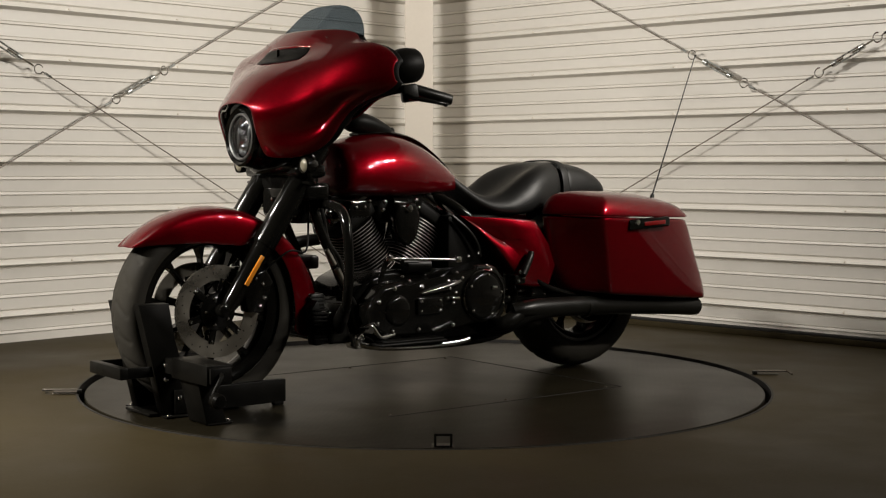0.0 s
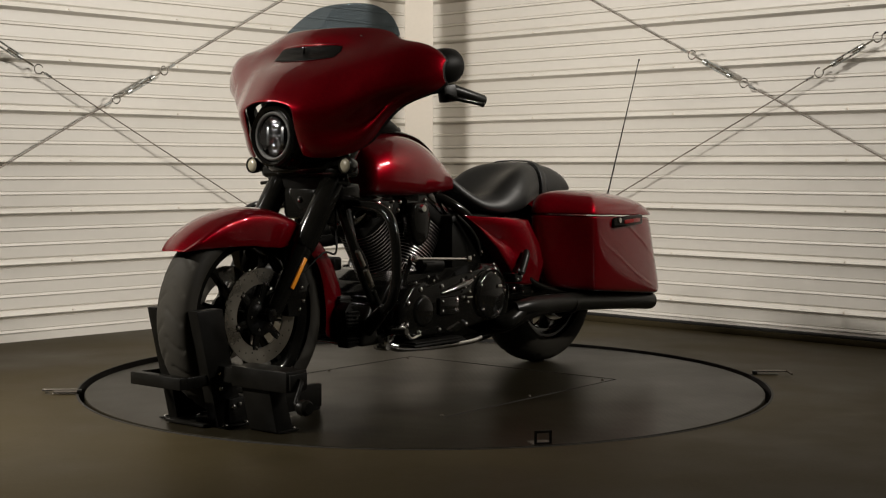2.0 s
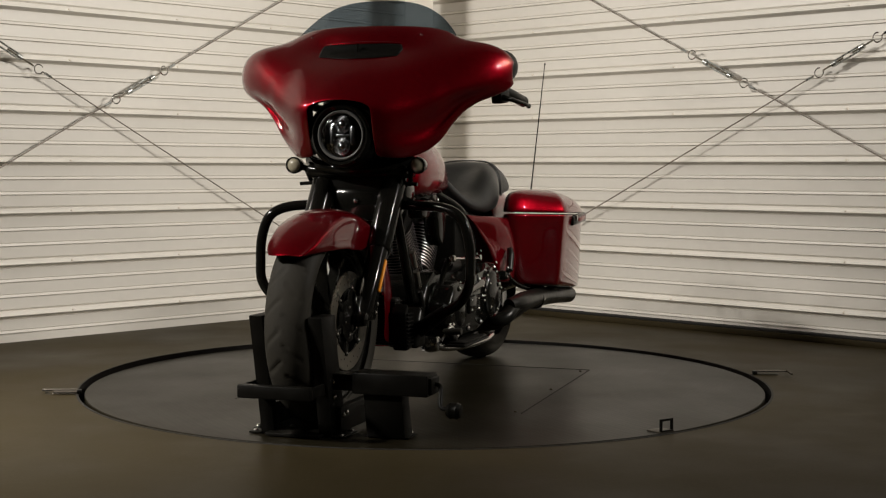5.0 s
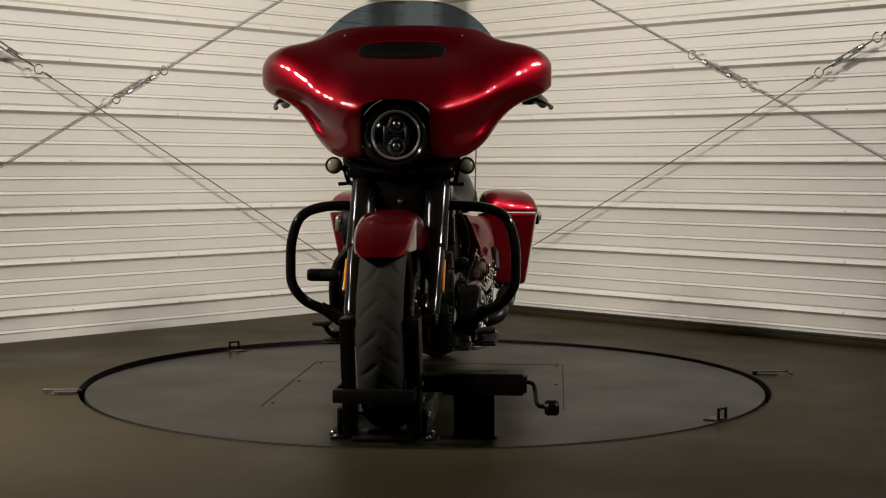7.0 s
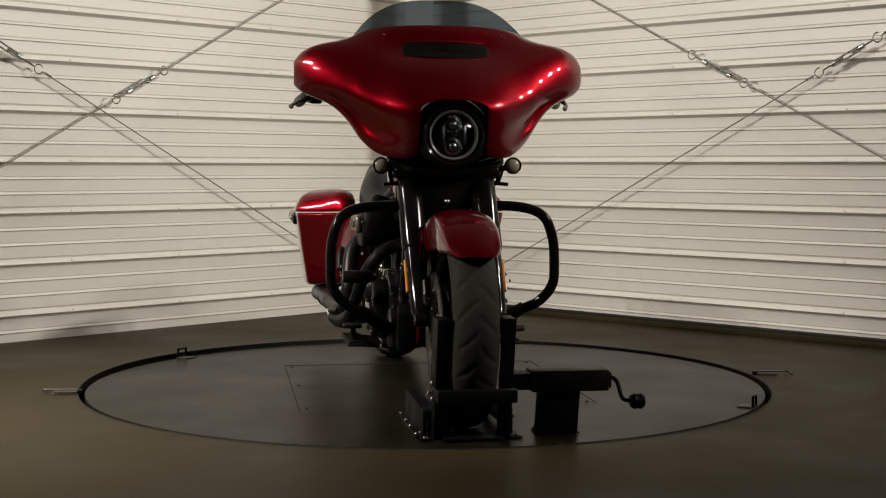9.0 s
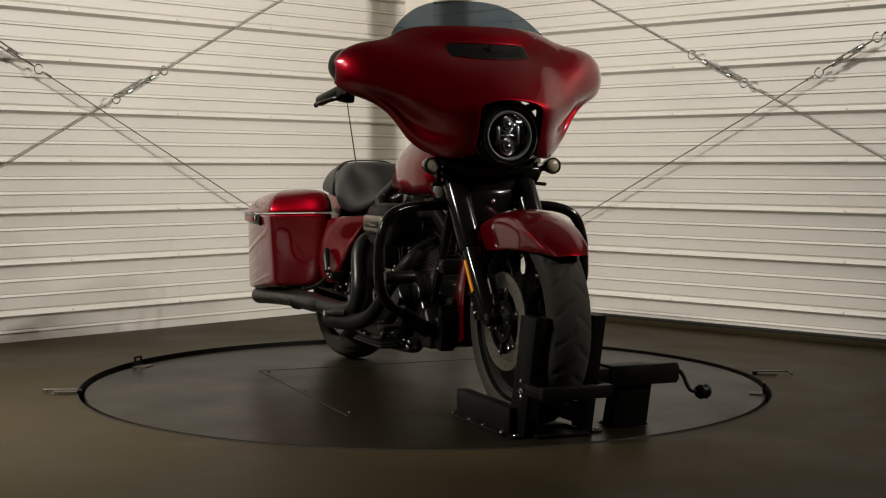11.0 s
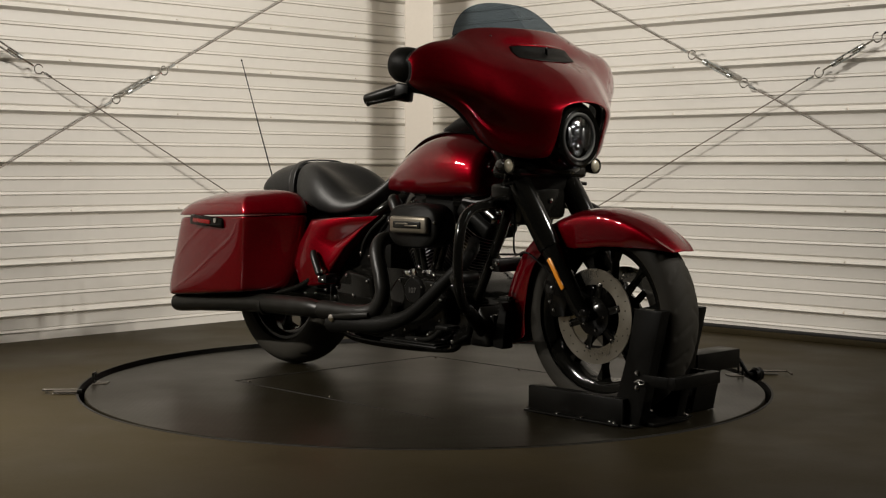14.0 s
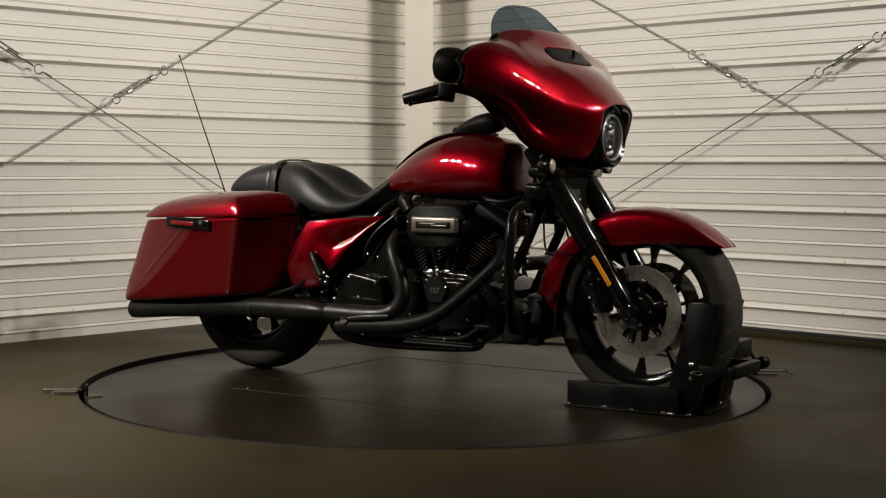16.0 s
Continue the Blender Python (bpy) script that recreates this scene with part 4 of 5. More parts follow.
prim = prism([(0.400, 0.235), (0.400, 0.305), (0.345, 0.372), (0.270, 0.385), (0.10, 0.372), (-0.06, 0.430), (-0.15, 0.425), (-0.205, 0.360), (-0.200, 0.275), (-0.13, 0.222), (0.10, 0.200), (0.33, 0.190)], 0.155, 0.245, 0.022, seg=4)
prim = part("primary_cover", prim, GLOSS, BIKE, "black primary drive cover", smooth=60)
# Sleeves by the left frame downtube; the grey two stand for its sheen.
part("downtube_sheen", tube([(0.512, 0.150, 0.495), (0.480, 0.150, 0.445)], 0.0095, 12, 1), STEEL, BIKE, "grey sleeve drawn for the sheen on the frame downtube")
part("downtube_sheen", tube([(0.470, 0.150, 0.430), (0.440, 0.150, 0.375)], 0.0105, 12, 1), STEEL, BIKE, "grey sleeve drawn for the sheen on the frame downtube")
part("downtube_sheen", tube([(0.432, 0.150, 0.360), (0.398, 0.150, 0.305)], 0.0085, 12, 1), SATIN, BIKE)
part("derby_cover", lathe([(0, 0.020), (0.070, 0.018), (0.082, 0.012), (0.088, 0.0)], out_y(-0.085, 0.245, 0.318), 40), GLOSS, prim, "round gloss black clutch cover")
part("cover_ring", lathe([(0.086, 0.004), (0.0895, 0.009), (0.093, 0.004), (0.0895, -0.001)], out_y(-0.085, 0.249, 0.318), 44, closed=True), DARKCHROME, prim)
part("stator_cover", lathe([(0, 0.012), (0.040, 0.011), (0.050, 0.006), (0.054, 0.0)], out_y(0.285, 0.245, 0.285), 32), GLOSS, prim)
bolts(prim, [out_y(-0.085 + 0.074 * math.cos(a), 0.261, 0.318 + 0.074 * math.sin(a)) for a in (0.5 + 2 * math.pi * k / 5 for k in range(5))], size=0.9)
bolts(prim, [out_y(x, 0.245, z) for x, z in ((0.372, 0.245), (0.365, 0.318), (0.300, 0.360), (0.185, 0.362), (0.07, 0.375), (0.20, 0.215), (0.05, 0.222), (-0.175, 0.285), (-0.12, 0.405), (0.31, 0.215), (-0.10, 0.240))], size=1.35)
part("inspection_cover", box(0.10, 0.21, 0.243, 0.258, 0.265, 0.325, 0.010), GLOSS, prim)
bolts(prim, [out_y(x, 0.258, z) for x in (0.115, 0.195) for z in (0.278, 0.312)], size=0.8)
# The cover's highlight is modelled as a bright bar on its face.
part("cover_gleam", tube([(0.185, 0.246, 0.338), (0.12, 0.250, 0.350), (0.06, 0.252, 0.362), (0.02, 0.250, 0.374)], [0.006, 0.012, 0.014, 0.007], 14, 5), DARKCHROME, prim, "polished bar drawn for the gleam on the primary cover")
# lifter blocks, pushrod tubes and the shift rod
for x0, z0, x1, z1 in ((0.190, 0.385, 0.262, 0.585), (0.165, 0.385, 0.225, 0.585), (0.140, 0.385, 0.095, 0.585), (0.115, 0.385, 0.060, 0.585)):
    part("pushrod_tube", tube([(x0, -0.105, z0), (x1, -0.105, z1)], 0.0115, 12, 1), GLOSS, case)
part("lifter_block", box(0.175, 0.215, -0.155, -0.09, 0.372, 0.418, 0.006), CHROME, case, "polished lifter block")
part("lifter_block", box(0.105, 0.145, -0.155, -0.09, 0.372, 0.418, 0.006), CHROME, case, "polished lifter block")
bolts(case, [out_y(x, -0.155, z) for x, z in ((0.182, 0.408), (0.208, 0.380), (0.112, 0.408), (0.138, 0.380), (0.16, 0.425), (0.235, 0.40))], size=1.2)
sl = part("shift_rod", tube([(0.300, 0.225, 0.462), (0.02, 0.232, 0.448)], 0.0055, 10, 1), CHROME, BIKE, "chrome shift rod")
part("rod_end", box(0.005, 0.03, 0.222, 0.240, 0.438, 0.460, 0.004), CHROME, sl)
part("rod_end", box(0.295, 0.318, 0.216, 0.234, 0.452, 0.474, 0.004), CHROME, sl)
part("shift_arm", tube([(0.305, 0.21, 0.465), (0.315, 0.19, 0.40), (0.33, 0.19, 0.36)], 0.009, 10), GLOSS, sl)
part("starter", tube([(0.20, 0.165, 0.432), (0.10, 0.165, 0.428)], [0.026, 0.026], 18, 1), SATIN, case)
part("starter_cap", tube([(0.218, 0.178, 0.443), (0.155, 0.178, 0.441)], [0.012, 0.012], 12, 1), SATIN, case)
# intake and coil between the cylinders
part("intake_manifold", box(0.085, 0.245, -0.070, 0.070, 0.575, 0.690, 0.02, seg=3), WRINKLE, BIKE, "black intake manifold between the cylinders")
horn = part("horn_cover", prism([(0.166, 0.492), (0.205, 0.520), (0.222, 0.600), (0.205, 0.648), (0.128, 0.648), (0.108, 0.600), (0.124, 0.520)], 0.085, 0.142, 0.014, seg=3), GLOSS, BIKE, "black teardrop horn cover between the cylinders")
part("cover_bolt", lathe([(0, 0.012), (0.012, 0.010), (0.015, 0.0)], out_y(0.166, 0.142, 0.628), 18), CHROME, horn, "domed chrome bolt")
part("coil", tube([(0.135, 0.08, 0.640), (0.195, 0.08, 0.646)], 0.020, 14, 1), GLOSS, BIKE)
bolts(BIKE, [out_y(x, 0.098, z) for x, z in ((0.100, 0.655), (0.235, 0.650), (0.090, 0.628), (0.245, 0.622))], size=1.3)

# air cleaner on the right
ac = part("air_cleaner", loft([[(0.205 + 0.126 * sx * (abs(math.cos(a)) ** 0.62) * math.copysign(1, math.cos(a)), y, 0.572 + 0.077 * sx * (abs(math.sin(a)) ** 0.72) * math.copysign(1, math.sin(a))) for a in (2 * math.pi * k / 40 for k in range(40))]
                               for y, sx in ((-0.13, 0.86), (-0.15, 0.98), (-0.205, 1.0), (-0.228, 0.97), (-0.238, 0.90))]), WRINKLE, BIKE, "black oval air cleaner", smooth=60)
part("trim_plate", box(0.118, 0.304, -0.262, -0.236, 0.547, 0.606, 0.011, seg=3), TRIM, ac, "bronze-grey ribbed trim plate")
part("trim_recess", box(0.142, 0.280, -0.266, -0.258, 0.565, 0.589, 0.0075, seg=3), SATIN, ac)
for x0, x1, z0 in ((0.158, 0.222, 0.578), (0.205, 0.266, 0.572)):
    part("marking_bar", box(x0, x1, -0.2685, -0.2640, z0, z0 + 0.005, 0.001), TRIM, ac)
bolts(ac, [out_y(x, -0.238, 0.585) for x in (0.095, 0.322)], size=0.8)
part("intake_snorkel", tube([(0.06, -0.17, 0.62), (0.03, -0.16, 0.655), (0.00, -0.12, 0.64)], 0.022, 12), SATIN, ac)
# cam cover with its round badge
part("cam_cover", prism([(0.34, 0.24), (0.345, 0.33), (0.29, 0.39), (0.10, 0.395), (0.05, 0.34), (0.06, 0.24), (0.12, 0.19), (0.29, 0.19)], -0.205, -0.150, 0.014, seg=3), GLOSS, case, "black cam cover")
tim = part("timer_cover", lathe([(0, 0.014), (0.040, 0.013), (0.046, 0.008), (0.050, 0)], out_y(0.192, -0.205, 0.350), 32), WRINKLE, case, "round black engine badge")
bolts(case, [out_y(0.192 + 0.043 * math.cos(a), -0.213, 0.350 + 0.043 * math.sin(a)) for a in (2 * math.pi * k / 5 + 0.3 for k in range(5))], size=0.6)
txt = bpy.data.curves.new("lettering", "FONT")
txt.body, txt.size, txt.extrude, txt.align_x, txt.align_y = "107", 0.027, 0.0008, "CENTER", "CENTER"
tob = new("lettering", txt)
bpy.context.view_layer.update()
me = bpy.data.meshes.new_from_object(tob.evaluated_get(bpy.context.evaluated_depsgraph_get()))
bpy.data.objects.remove(tob)
lt = new("badge_number", me)
me.materials.clear()
me.materials.append(WHITE)
lt.parent = tim
lt.matrix_basis = Matrix.Translation((0.192, -0.2205, 0.350)) @ pose(0, 0, 0, 90, 0, 0)
bolts(case, [out_y(x, -0.205, z) for x, z in ((0.315, 0.255), (0.318, 0.325), (0.275, 0.372), (0.115, 0.378), (0.085, 0.260), (0.14, 0.208), (0.27, 0.208))], size=0.9)
part("oil_filter", lathe([(0, 0.09), (0.034, 0.088), (0.039, 0.08), (0.039, 0), (0, 0)], Matrix.Translation((0.395, -0.06, 0.235)) @ pose(0, 0, 0, 0, 90), 24), GLOSS, case)
part("gearbox_cover", prism([(-0.05, 0.38), (-0.19, 0.40), (-0.25, 0.34), (-0.23, 0.25), (-0.08, 0.23), (-0.03, 0.29)], -0.200, -0.150, 0.014, seg=3), GLOSS, case)
bolts(case, [out_y(x, -0.200, z) for x, z in ((-0.065, 0.365), (-0.18, 0.38), (-0.232, 0.335), (-0.215, 0.265), (-0.09, 0.25), (-0.14, 0.31))], size=1.1)


# exhaust
def muffler(sg):
    y = sg * 0.300
    m = part("muffler", tube([(-0.19, y - sg * 0.015, 0.258), (-0.24, y, 0.263), (-0.32, y, 0.263), (-0.60, y - sg * 0.006, 0.257), (-0.95, y - sg * 0.012, 0.236), (-1.12, y - sg * 0.015, 0.222), (-1.148, y - sg * 0.015, 0.220)], [0.026, 0.031, 0.036, 0.036, 0.036, 0.036, 0.034], 24, 6), SATIN, BIKE, "long satin black muffler")
    part("muffler_tip", lathe([(0.033, 0.0), (0.0345, 0.004), (0.028, 0.004), (0.026, -0.05), (0.0, -0.05)], Matrix.Translation((-1.148, y - sg * 0.015, 0.220)) @ pose(0, 0, 0, 0, -93.5), 28, cap=False), GLOSS, m)
    part("muffler_strap", lathe([(0.0365, -0.010), (0.039, -0.008), (0.039, 0.008), (0.0365, 0.010)], Matrix.Translation((-0.54, y - sg * 0.005, 0.254)) @ pose(0, 0, 0, 0, -93.5), 28), SATIN, m)
    return m


mr = muffler(-1)
ml = muffler(1)
part("crossover_pipe", tube([(-0.02, -0.25, 0.235), (-0.16, -0.20, 0.215), (-0.32, 0.0, 0.20), (-0.17, 0.20, 0.205), (-0.16, 0.275, 0.215), (-0.22, 0.295, 0.250)], 0.027, 16), SATIN, ml, "satin black crossover pipe")
part("exhaust_elbow", tube([(-0.16, 0.150, 0.190), (-0.185, 0.235, 0.200), (-0.25, 0.288, 0.243), (-0.36, 0.300, 0.261)], [0.030, 0.032, 0.034, 0.035], 18), SATIN, ml)
part("rear_header", tube([(0.015, -0.10, 0.520), (0.022, -0.20, 0.520), (0.040, -0.245, 0.475), (0.080, -0.262, 0.390), (0.092, -0.268, 0.330), (0.060, -0.275, 0.280), (-0.02, -0.290, 0.262), (-0.20, -0.298, 0.262)], [0.022, 0.025, 0.028, 0.027, 0.027, 0.028, 0.031, 0.034], 20), SATIN, mr, "satin black exhaust header with heat shield")
part("front_header", tube([(0.360, -0.09, 0.520), (0.435, -0.17, 0.500), (0.440, -0.22, 0.455), (0.380, -0.248, 0.390), (0.300, -0.262, 0.320), (0.215, -0.268, 0.265), (0.10, -0.275, 0.232), (-0.04, -0.285, 0.222), (-0.16, -0.290, 0.215)], [0.020, 0.022, 0.022, 0.021, 0.021, 0.024, 0.030, 0.033, 0.031], 20), WRINKLE, mr, "black front exhaust header")
part("heat_shield", tube([(0.06, -0.302, 0.262), (-0.02, -0.312, 0.255), (-0.10, -0.318, 0.246)], [0.010, 0.016, 0.010], 12), SATIN, mr)
part("clamp_badge", lathe([(0, 0.006), (0.013, 0.005), (0.016, 0)], out_y(-0.118, -0.322, 0.240), 8), CHROME, mr, "bright clamp bolt")
bolts(mr, [out_y(x, -0.30, z) for x, z in ((-0.05, 0.195), (0.045, 0.215))], size=1.0)


# frame
def rails(sg):
    part("frame_tube", tube([(0.49, sg * 0.04, 0.80), (0.535, sg * 0.10, 0.645), (0.45, sg * 0.108, 0.440), (0.375, sg * 0.112, 0.285), (0.33, sg * 0.125, 0.190), (0.26, sg * 0.14, 0.152), (-0.20, sg * 0.14, 0.150), (-0.30, sg * 0.15, 0.24), (-0.27, sg * 0.16, 0.42), (-0.10, sg * 0.13, 0.60), (0.0, sg * 0.05, 0.68)], 0.017, 12), GLOSS, BIKE)
    part("swingarm", tube([(-0.26, sg * 0.13, 0.30), (-0.45, sg * 0.15, 0.305), (-0.74, sg * 0.15, 0.318)], [0.03, 0.026, 0.03], 12), GLOSS, BIKE)
    part("shock", tube([(-0.62, sg * 0.16, 0.33), (-0.54, sg * 0.165, 0.56)], [0.026, 0.026], 14, 1), SATIN, BIKE)
    part("bag_rail", tube([(-0.30, sg * 0.215, 0.42), (-0.38, sg * 0.24, 0.34), (-0.55, sg * 0.26, 0.295), (-0.80, sg * 0.26, 0.278)], 0.010, 10), GLOSS, BIKE)
    # engine guard
    g = part("engine_guard", tube([(0.500, sg * 0.02, 0.650), (0.520, sg * 0.16, 0.648), (0.545, sg * 0.27, 0.640), (0.560, sg * 0.332, 0.610), (0.565, sg * 0.360, 0.540), (0.565, sg * 0.366, 0.460), (0.565, sg * 0.360, 0.390), (0.545, sg * 0.322, 0.335), (0.515, sg * 0.26, 0.300), (0.47, sg * 0.17, 0.245), (0.45, sg * 0.10, 0.215)], 0.0165, 18), GLOSS, BIKE, "gloss black tubular engine guard")
    part("guard_foot", tube([(0.520, sg * 0.275, 0.312), (0.495, sg * 0.215, 0.272), (0.462, sg * 0.130, 0.215)], [0.019, 0.024, 0.026], 14, 4), WRINKLE, g, "black clamp sleeve at the foot of the guard")
    part("guard_clamp", box(0.44, 0.505, sg * 0.12 - 0.02, sg * 0.12 + 0.02, 0.235, 0.285, 0.008), GLOSS, g)
    # lower fairing vane beside the radiator
    part("chin_vane", prism([(0.555, 0.175), (0.570, 0.300), (0.545, 0.330), (0.500, 0.180)], sg * 0.10, sg * 0.150, 0.006), WRINKLE, BIKE)
    for k in range(9 if sg > 0 else 0):
        part("vane_slat", box(0.512 - 0.002 * abs(k - 6), 0.563, sg * 0.153 - 0.004, sg * 0.153 + 0.004, 0.192 + k * 0.0125, 0.198 + k * 0.0125, 0.0015, seg=1), WRINKLE, BIKE)
    part("lower_wing", prism([(0.512, 0.178), (0.500, 0.262), (0.462, 0.318), (0.415, 0.178)], sg * 0.06, sg * 0.172, 0.014, seg=3), SATIN, BIKE)
    # footboard
    fb = part("footboard", box(0.11, 0.39, sg * 0.262 - 0.034, sg * 0.262 + 0.034, 0.172, 0.182, 0.005, seg=2), WRINKLE, BIKE, "black footboard with a bright edge")
    part("board_rubber", box(0.12, 0.38, sg * 0.262 - 0.029, sg * 0.262 + 0.029, 0.182, 0.189, 0.003), WRINKLE, fb)
    part("board_arm", tube([(0.30, sg * 0.15, 0.17), (0.30, sg * 0.25, 0.176)], 0.016, 10, 1), GLOSS, fb)
    part("board_arm", tube([(0.17, sg * 0.15, 0.165), (0.17, sg * 0.25, 0.176)], 0.014, 10, 1), GLOSS, fb)
    # passenger peg, folded up
    pg = part("passenger_peg", tube([(-0.305, sg * 0.255, 0.463), (-0.290, sg * 0.262, 0.440), (-0.255, sg * 0.268, 0.385)], [0.011, 0.014, 0.013], 14), SATIN, BIKE, "folded black passenger peg")
    part("peg_bracket", box(-0.275, -0.225, sg * 0.20, sg * 0.262, 0.350, 0.385, 0.008), GLOSS, pg)
    bolts(pg, [out_y(x, sg * 0.262, z) for x, z in ((-0.262, 0.372), (-0.238, 0.362), (-0.245, 0.395))], size=1.1)
    bolts(BIKE, [out_y(x, sg * 0.20, z) for x, z in ((-0.30, 0.32), (-0.36, 0.305), (-0.42, 0.30), (-0.245, 0.30), (-0.10, 0.465), (-0.055, 0.455))], size=0.9)
    part("hose", tube([(-0.02, sg * 0.15, 0.60), (-0.08, sg * 0.165, 0.55), (-0.12, sg * 0.17, 0.50), (-0.14, sg * 0.165, 0.45)], 0.006, 8), SATIN, BIKE)
    part("tank_mount", box(-0.06, 0.44, sg * 0.055 - 0.012, sg * 0.055 + 0.012, 0.635, 0.675, 0.006), GLOSS, BIKE)


both(rails)
part("passenger_peg", tube([(0.50, -0.215, 0.416), (0.50, -0.23, 0.416), (0.50, -0.312, 0.416), (0.50, -0.322, 0.416)], [0.014, 0.021, 0.021, 0.014], 16, 2), SATIN, BIKE, "black highway peg on the guard")
bolts(BIKE, [out_y(x, -0.262, z) for x, z in ((0.175, 0.235), (0.145, 0.196), (0.215, 0.184), (0.262, 0.192), (0.305, 0.180), (0.165, 0.255), (0.32, 0.212))], size=1.15)
bolts(BIKE, [out_y(x, 0.262, z) for x, z in ((0.05, 0.335), (0.075, 0.352), (0.06, 0.300), (0.085, 0.318), (0.02, 0.385), (0.045, 0.405), (0.28, 0.402), (0.25, 0.385), (-0.09, 0.425), (0.345, 0.385))], size=0.9)
part("cable_clip", box(0.030, 0.062, 0.252, 0.262, 0.312, 0.320, 0.002), CHROME, BIKE)
part("cable_clip", box(-0.135, -0.110, 0.262, 0.270, 0.338, 0.352, 0.003), CHROME, BIKE)
part("cable_clip", box(0.150, 0.185, -0.225, -0.212, 0.398, 0.418, 0.005), CHROME, BIKE)
part("cable_clip", box(0.195, 0.212, -0.225, -0.212, 0.402, 0.425, 0.004), CHROME, BIKE)
# left controls: shifter, kickstand; right: brake pedal
sh = part("shifter", tube([(0.43, 0.235, 0.225), (0.40, 0.25, 0.24), (0.36, 0.25, 0.20), (0.30, 0.24, 0.205)], 0.008, 10), CHROME, BIKE, "chrome heel-toe shifter")
part("toe_peg", tube([(0.43, 0.235, 0.228), (0.43, 0.295, 0.232)], 0.011, 12, 1), TYRE, sh)
ks = part("kickstand", tube([(0.415, 0.205, 0.178), (0.36, 0.225, 0.166), (0.22, 0.255, 0.160), (0.06, 0.27, 0.162), (0.00, 0.275, 0.172)], [0.013, 0.012, 0.011, 0.010, 0.009], 12), CHROME, BIKE, "folded chrome kickstand")
part("stand_bracket", box(0.395, 0.440, 0.15, 0.215, 0.160, 0.215, 0.012), CHROME, ks)
part("stand_spring", tube([(0.44, 0.228, 0.20), (0.41, 0.240, 0.235), (0.37, 0.238, 0.255)], 0.006, 8), CHROME, ks)
bp = part("brake_pedal", tube([(0.20, -0.25, 0.19), (0.33, -0.27, 0.20), (0.40, -0.28, 0.235), (0.43, -0.285, 0.245)], 0.009, 10), WRINKLE, BIKE, "black brake pedal")
part("pedal_pad", box(0.405, 0.465, -0.315, -0.255, 0.242, 0.256, 0.005), WRINKLE, bp)
bolts(BIKE, [out_y(x, -0.175, z) for x, z in ((0.30, 0.185), (0.265, 0.165), (0.33, 0.165), (0.345, 0.185), (0.255, 0.21), (0.295, 0.21))], size=1.25)
# cooler with fins low before the engine
cool = part("oil_cooler", box(0.49, 0.545, -0.105, 0.105, 0.19, 0.345, 0.006), SATIN, BIKE, "finned black oil cooler")
for k in range(12):
    part("cooler_fin", box(0.488, 0.552, -0.108, 0.108, 0.198 + k * 0.0122, 0.2015 + k * 0.0122, 0), SATIN, cool)
reg = part("regulator", box(0.475, 0.515, -0.125, 0.05, 0.425, 0.470, 0.008), SATIN, BIKE)
bolts(reg, [out_y(x, -0.126, z) for x, z in ((0.485, 0.440), (0.505, 0.455))], size=1.3)
part("wire_loom", tube([(0.50, 0.09, 0.66), (0.49, 0.10, 0.60), (0.48, 0.115, 0.52), (0.44, 0.12, 0.46), (0.42, 0.12, 0.40)], 0.007, 8), SATIN, BIKE)
part("wire_loom", tube([(0.46, -0.06, 0.68), (0.40, -0.10, 0.655), (0.33, -0.11, 0.66)], 0.008, 8), SATIN, BIKE)
part("ignition_cover", box(0.33, 0.42, 0.10, 0.155, 0.60, 0.66, 0.012), GLOSS, BIKE)
bolts(BIKE, [out_y(x, 0.156, z) for x, z in ((0.36, 0.635), (0.395, 0.635), (0.34, 0.655), (0.41, 0.652))], size=0.9)
part("battery_box", box(-0.30, -0.02, -0.13, 0.13, 0.40, 0.60, 0.015), WRINKLE, BIKE, "black battery box under the seat")


# ---- wheel chock ----
CH = thing("wheel_chock", "black steel wheel chock with side plates and locking crank", "wheel chock")
for sg in (1, -1):
    lo_y, hi_y = sorted((sg * 0.107, sg * 0.113))
    sp = part("side_plate", prism([(0.970, 0.003), (1.090, 0.003), (1.172, 0.356), (1.072, 0.356), (1.052, 0.24), (1.012, 0.10)], lo_y, hi_y, 0.0015), CHOCK, CH, "tall black side plate")
    lo_y, hi_y = sorted((sg * 0.071, sg * 0.1125))
    part("plate_flange", prism([(1.086, 0.003), (1.092, 0.003), (1.174, 0.357), (1.168, 0.357)], lo_y, hi_y, 0.001), CHOCK, sp)
    part("plate_lip", box(1.071, 1.170, lo_y, hi_y, 0.352, 0.358, 0.002), CHOCK, sp)
part("base_channel", box(0.98, 1.13, -0.086, 0.086, 0.003, 0.012, 0.002), CHOCK, CH)
low = part("side_rail", box(0.660, 1.050, -0.138, -0.128, 0.003, 0.082, 0.002), CHOCK, CH, "long low black rail")
part("rail_flange", box(0.660, 1.050, -0.160, -0.130, 0.002, 0.008, 0.001), CHOCK, low)
part("rail_top", box(0.660, 1.050, -0.134, -0.098, 0.074, 0.083, 0.002), CHOCK, low)
bolts(low, [pose(x, -0.152, 0.008) for x in (0.675, 0.80, 0.90, 1.03)], size=1.2)
lw = part("side_rail", box(0.657, 1.060, 0.118, 0.126, 0.010, 0.084, 0.002), CHOCK, CH, "long low black rail")
part("rail_top", box(0.657, 1.060, 0.100, 0.122, 0.077, 0.085, 0.002), CHOCK, lw)
part("rail_foot", box(0.665, 0.700, 0.105, 0.126, 0.001, 0.012, 0.001), CHOCK, lw)
bolts(lw, [out_y(x, 0.127, z) for x, z in ((1.045, 0.060), (1.020, 0.065))], size=1.2)
part("front_bar", box(1.205, 1.235, -0.122, 0.104, 0.128, 0.166, 0.004), CHOCK, CH, "black cross bar before the tyre")
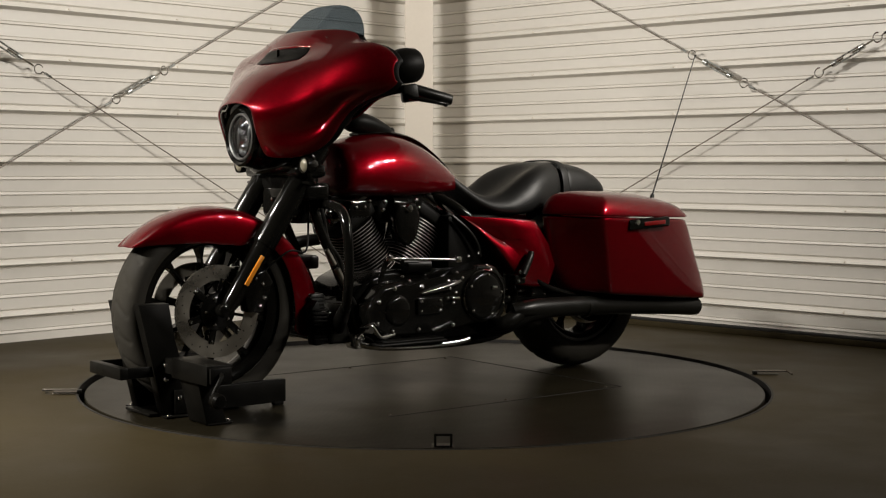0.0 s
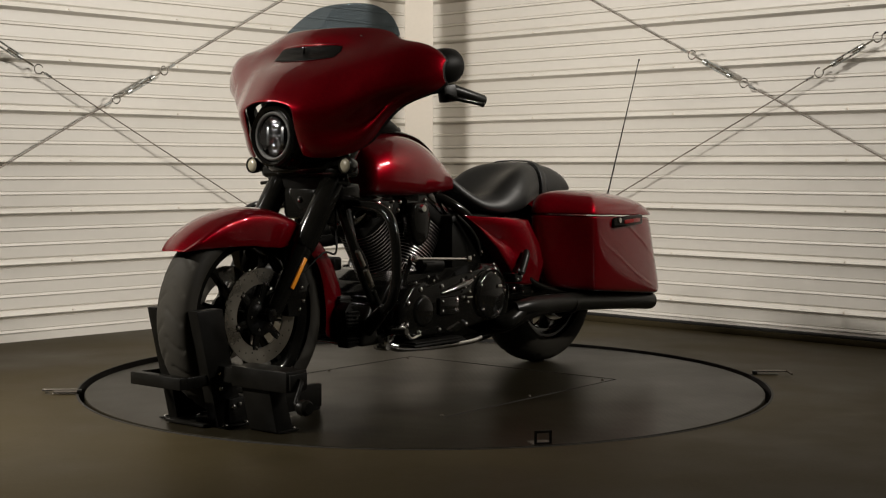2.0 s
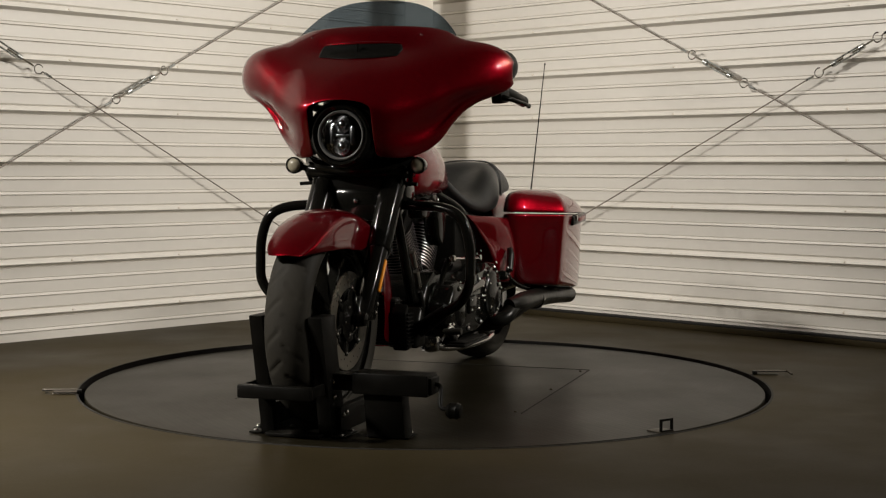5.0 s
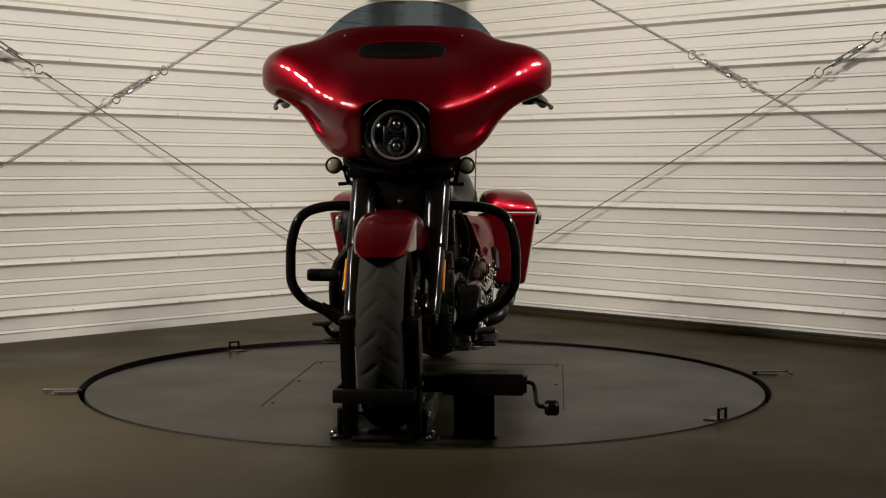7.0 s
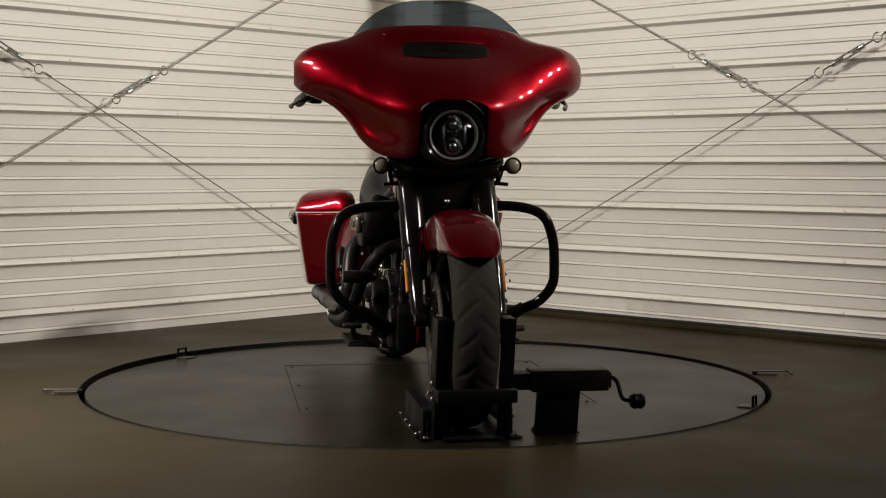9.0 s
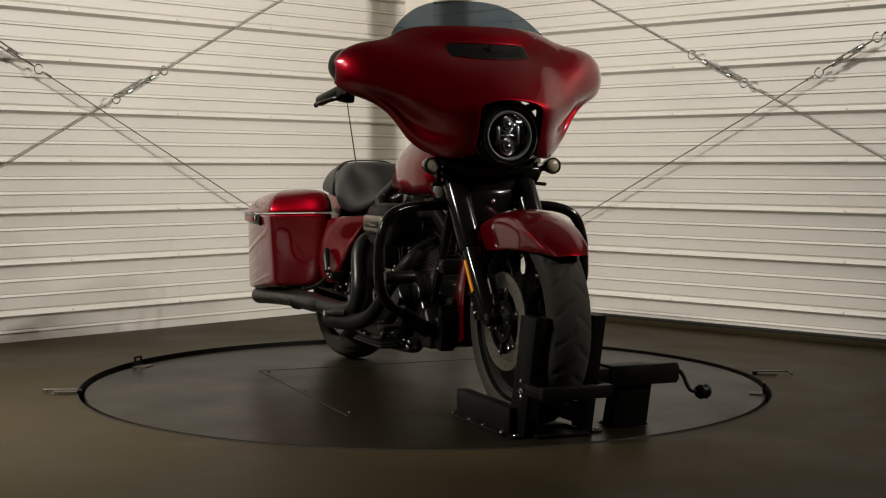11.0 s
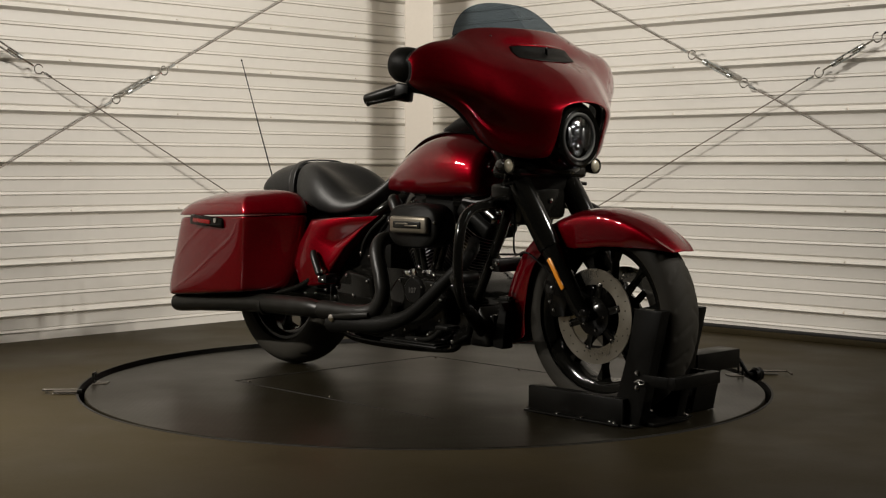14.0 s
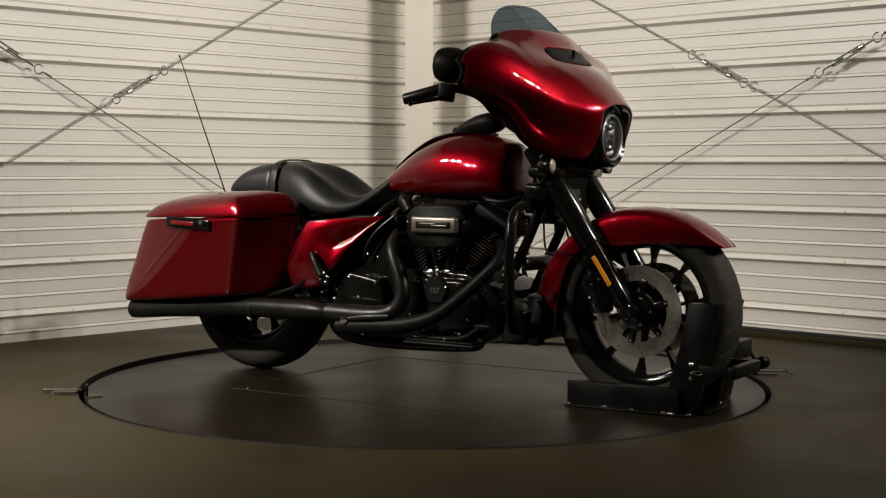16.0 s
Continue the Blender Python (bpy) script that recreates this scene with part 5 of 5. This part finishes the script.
part("bar_arm", box(1.11, 1.207, -0.122, -0.114, 0.130, 0.164, 0.003), CHOCK, CH)
part("bar_arm", box(1.11, 1.207, 0.096, 0.104, 0.130, 0.164, 0.003), CHOCK, CH)
beam = part("beam", box(1.02, 1.09, 0.09, 0.415, 0.140, 0.188, 0.004), CHOCK, CH, "black square tube beam")
part("beam_sleeve", box(1.012, 1.098, 0.175, 0.405, 0.134, 0.196, 0.004), CHOCK, beam)
ft = part("outer_foot", prism([(0.985, 0.003), (1.055, 0.003), (1.085, 0.138), (1.025, 0.138)], 0.205, 0.322, 0.003), CHOCK, CH)
part("foot_flange", box(0.970, 1.050, 0.200, 0.330, 0.002, 0.007, 0.001), CHOCK, ft)
bolts(ft, [pose(x, y, 0.007) for x in (0.978, 1.042) for y in (0.212, 0.312)], size=1.3)
bolts(CH, [pose(x, y, 0.006) for x in (1.00, 1.085) for y in (-0.134, 0.134)] + [pose(1.032, -0.043, 0.012)], size=1.3)
part("rear_plate", box(0.66, 0.70, -0.13, 0.02, 0.003, 0.010, 0.002), CHOCK, CH)
part("foot_tab", box(0.985, 1.10, -0.150, -0.112, 0.002, 0.007, 0.001), CHOCK, CH)
part("foot_tab", box(0.985, 1.10, 0.112, 0.148, 0.002, 0.007, 0.001), CHOCK, CH)
cr = part("crank", tube([(1.055, 0.400, 0.168), (1.06, 0.428, 0.166), (1.075, 0.438, 0.150), (1.100, 0.445, 0.112), (1.105, 0.470, 0.105)], 0.0065, 10, 4), CHOCK, CH, "cranked locking handle")
part("crank_knob", lathe([(0, -0.022), (0.018, -0.020), (0.024, -0.010), (0.022, 0.0), (0.024, 0.010), (0.018, 0.020), (0, 0.022)], Matrix.Translation((1.108, 0.487, 0.104)) @ pose(0, 0, 0, 90, 0, 0), 10), CHOCK, cr, "black star knob")
pin = part("lock_pin", tube([(1.10, -0.130, 0.143), (1.10, -0.075, 0.143)], 0.006, 8, 1), CHROME, CH, "bright locking pin with clip")
part("clip", tube([(1.10, -0.132, 0.143), (1.115, -0.134, 0.136), (1.13, -0.134, 0.142), (1.115, -0.134, 0.148), (1.09, -0.134, 0.140)], 0.0018, 6), CHROME, pin)
bolts(CH, [out_y(1.085, sg * 0.114, z) for sg in (1, -1) for z in (0.120, 0.165)], size=1.3)


# ---- movement ----
HEADING = ((0, -142.99), (2, -129.30), (4, -115.70), (6, -102.13), (8, -88.53), (10, -74.86), (12, -61.04), (14, -47.04), (16, -32.78))


def motions():
    """The turntable turns, and the motorcycle and the chock turn with it."""
    walk(TABLE, [(t, pose(0, 0, 0, 0, 0, a)) for t, a in HEADING])
    for ob in (BIKE, CH):
        walk(ob, [(t, pose(0, 0, 0, 0, 0, a) @ pose(0, -0.024, 0.0)) for t, a in HEADING])


motions()
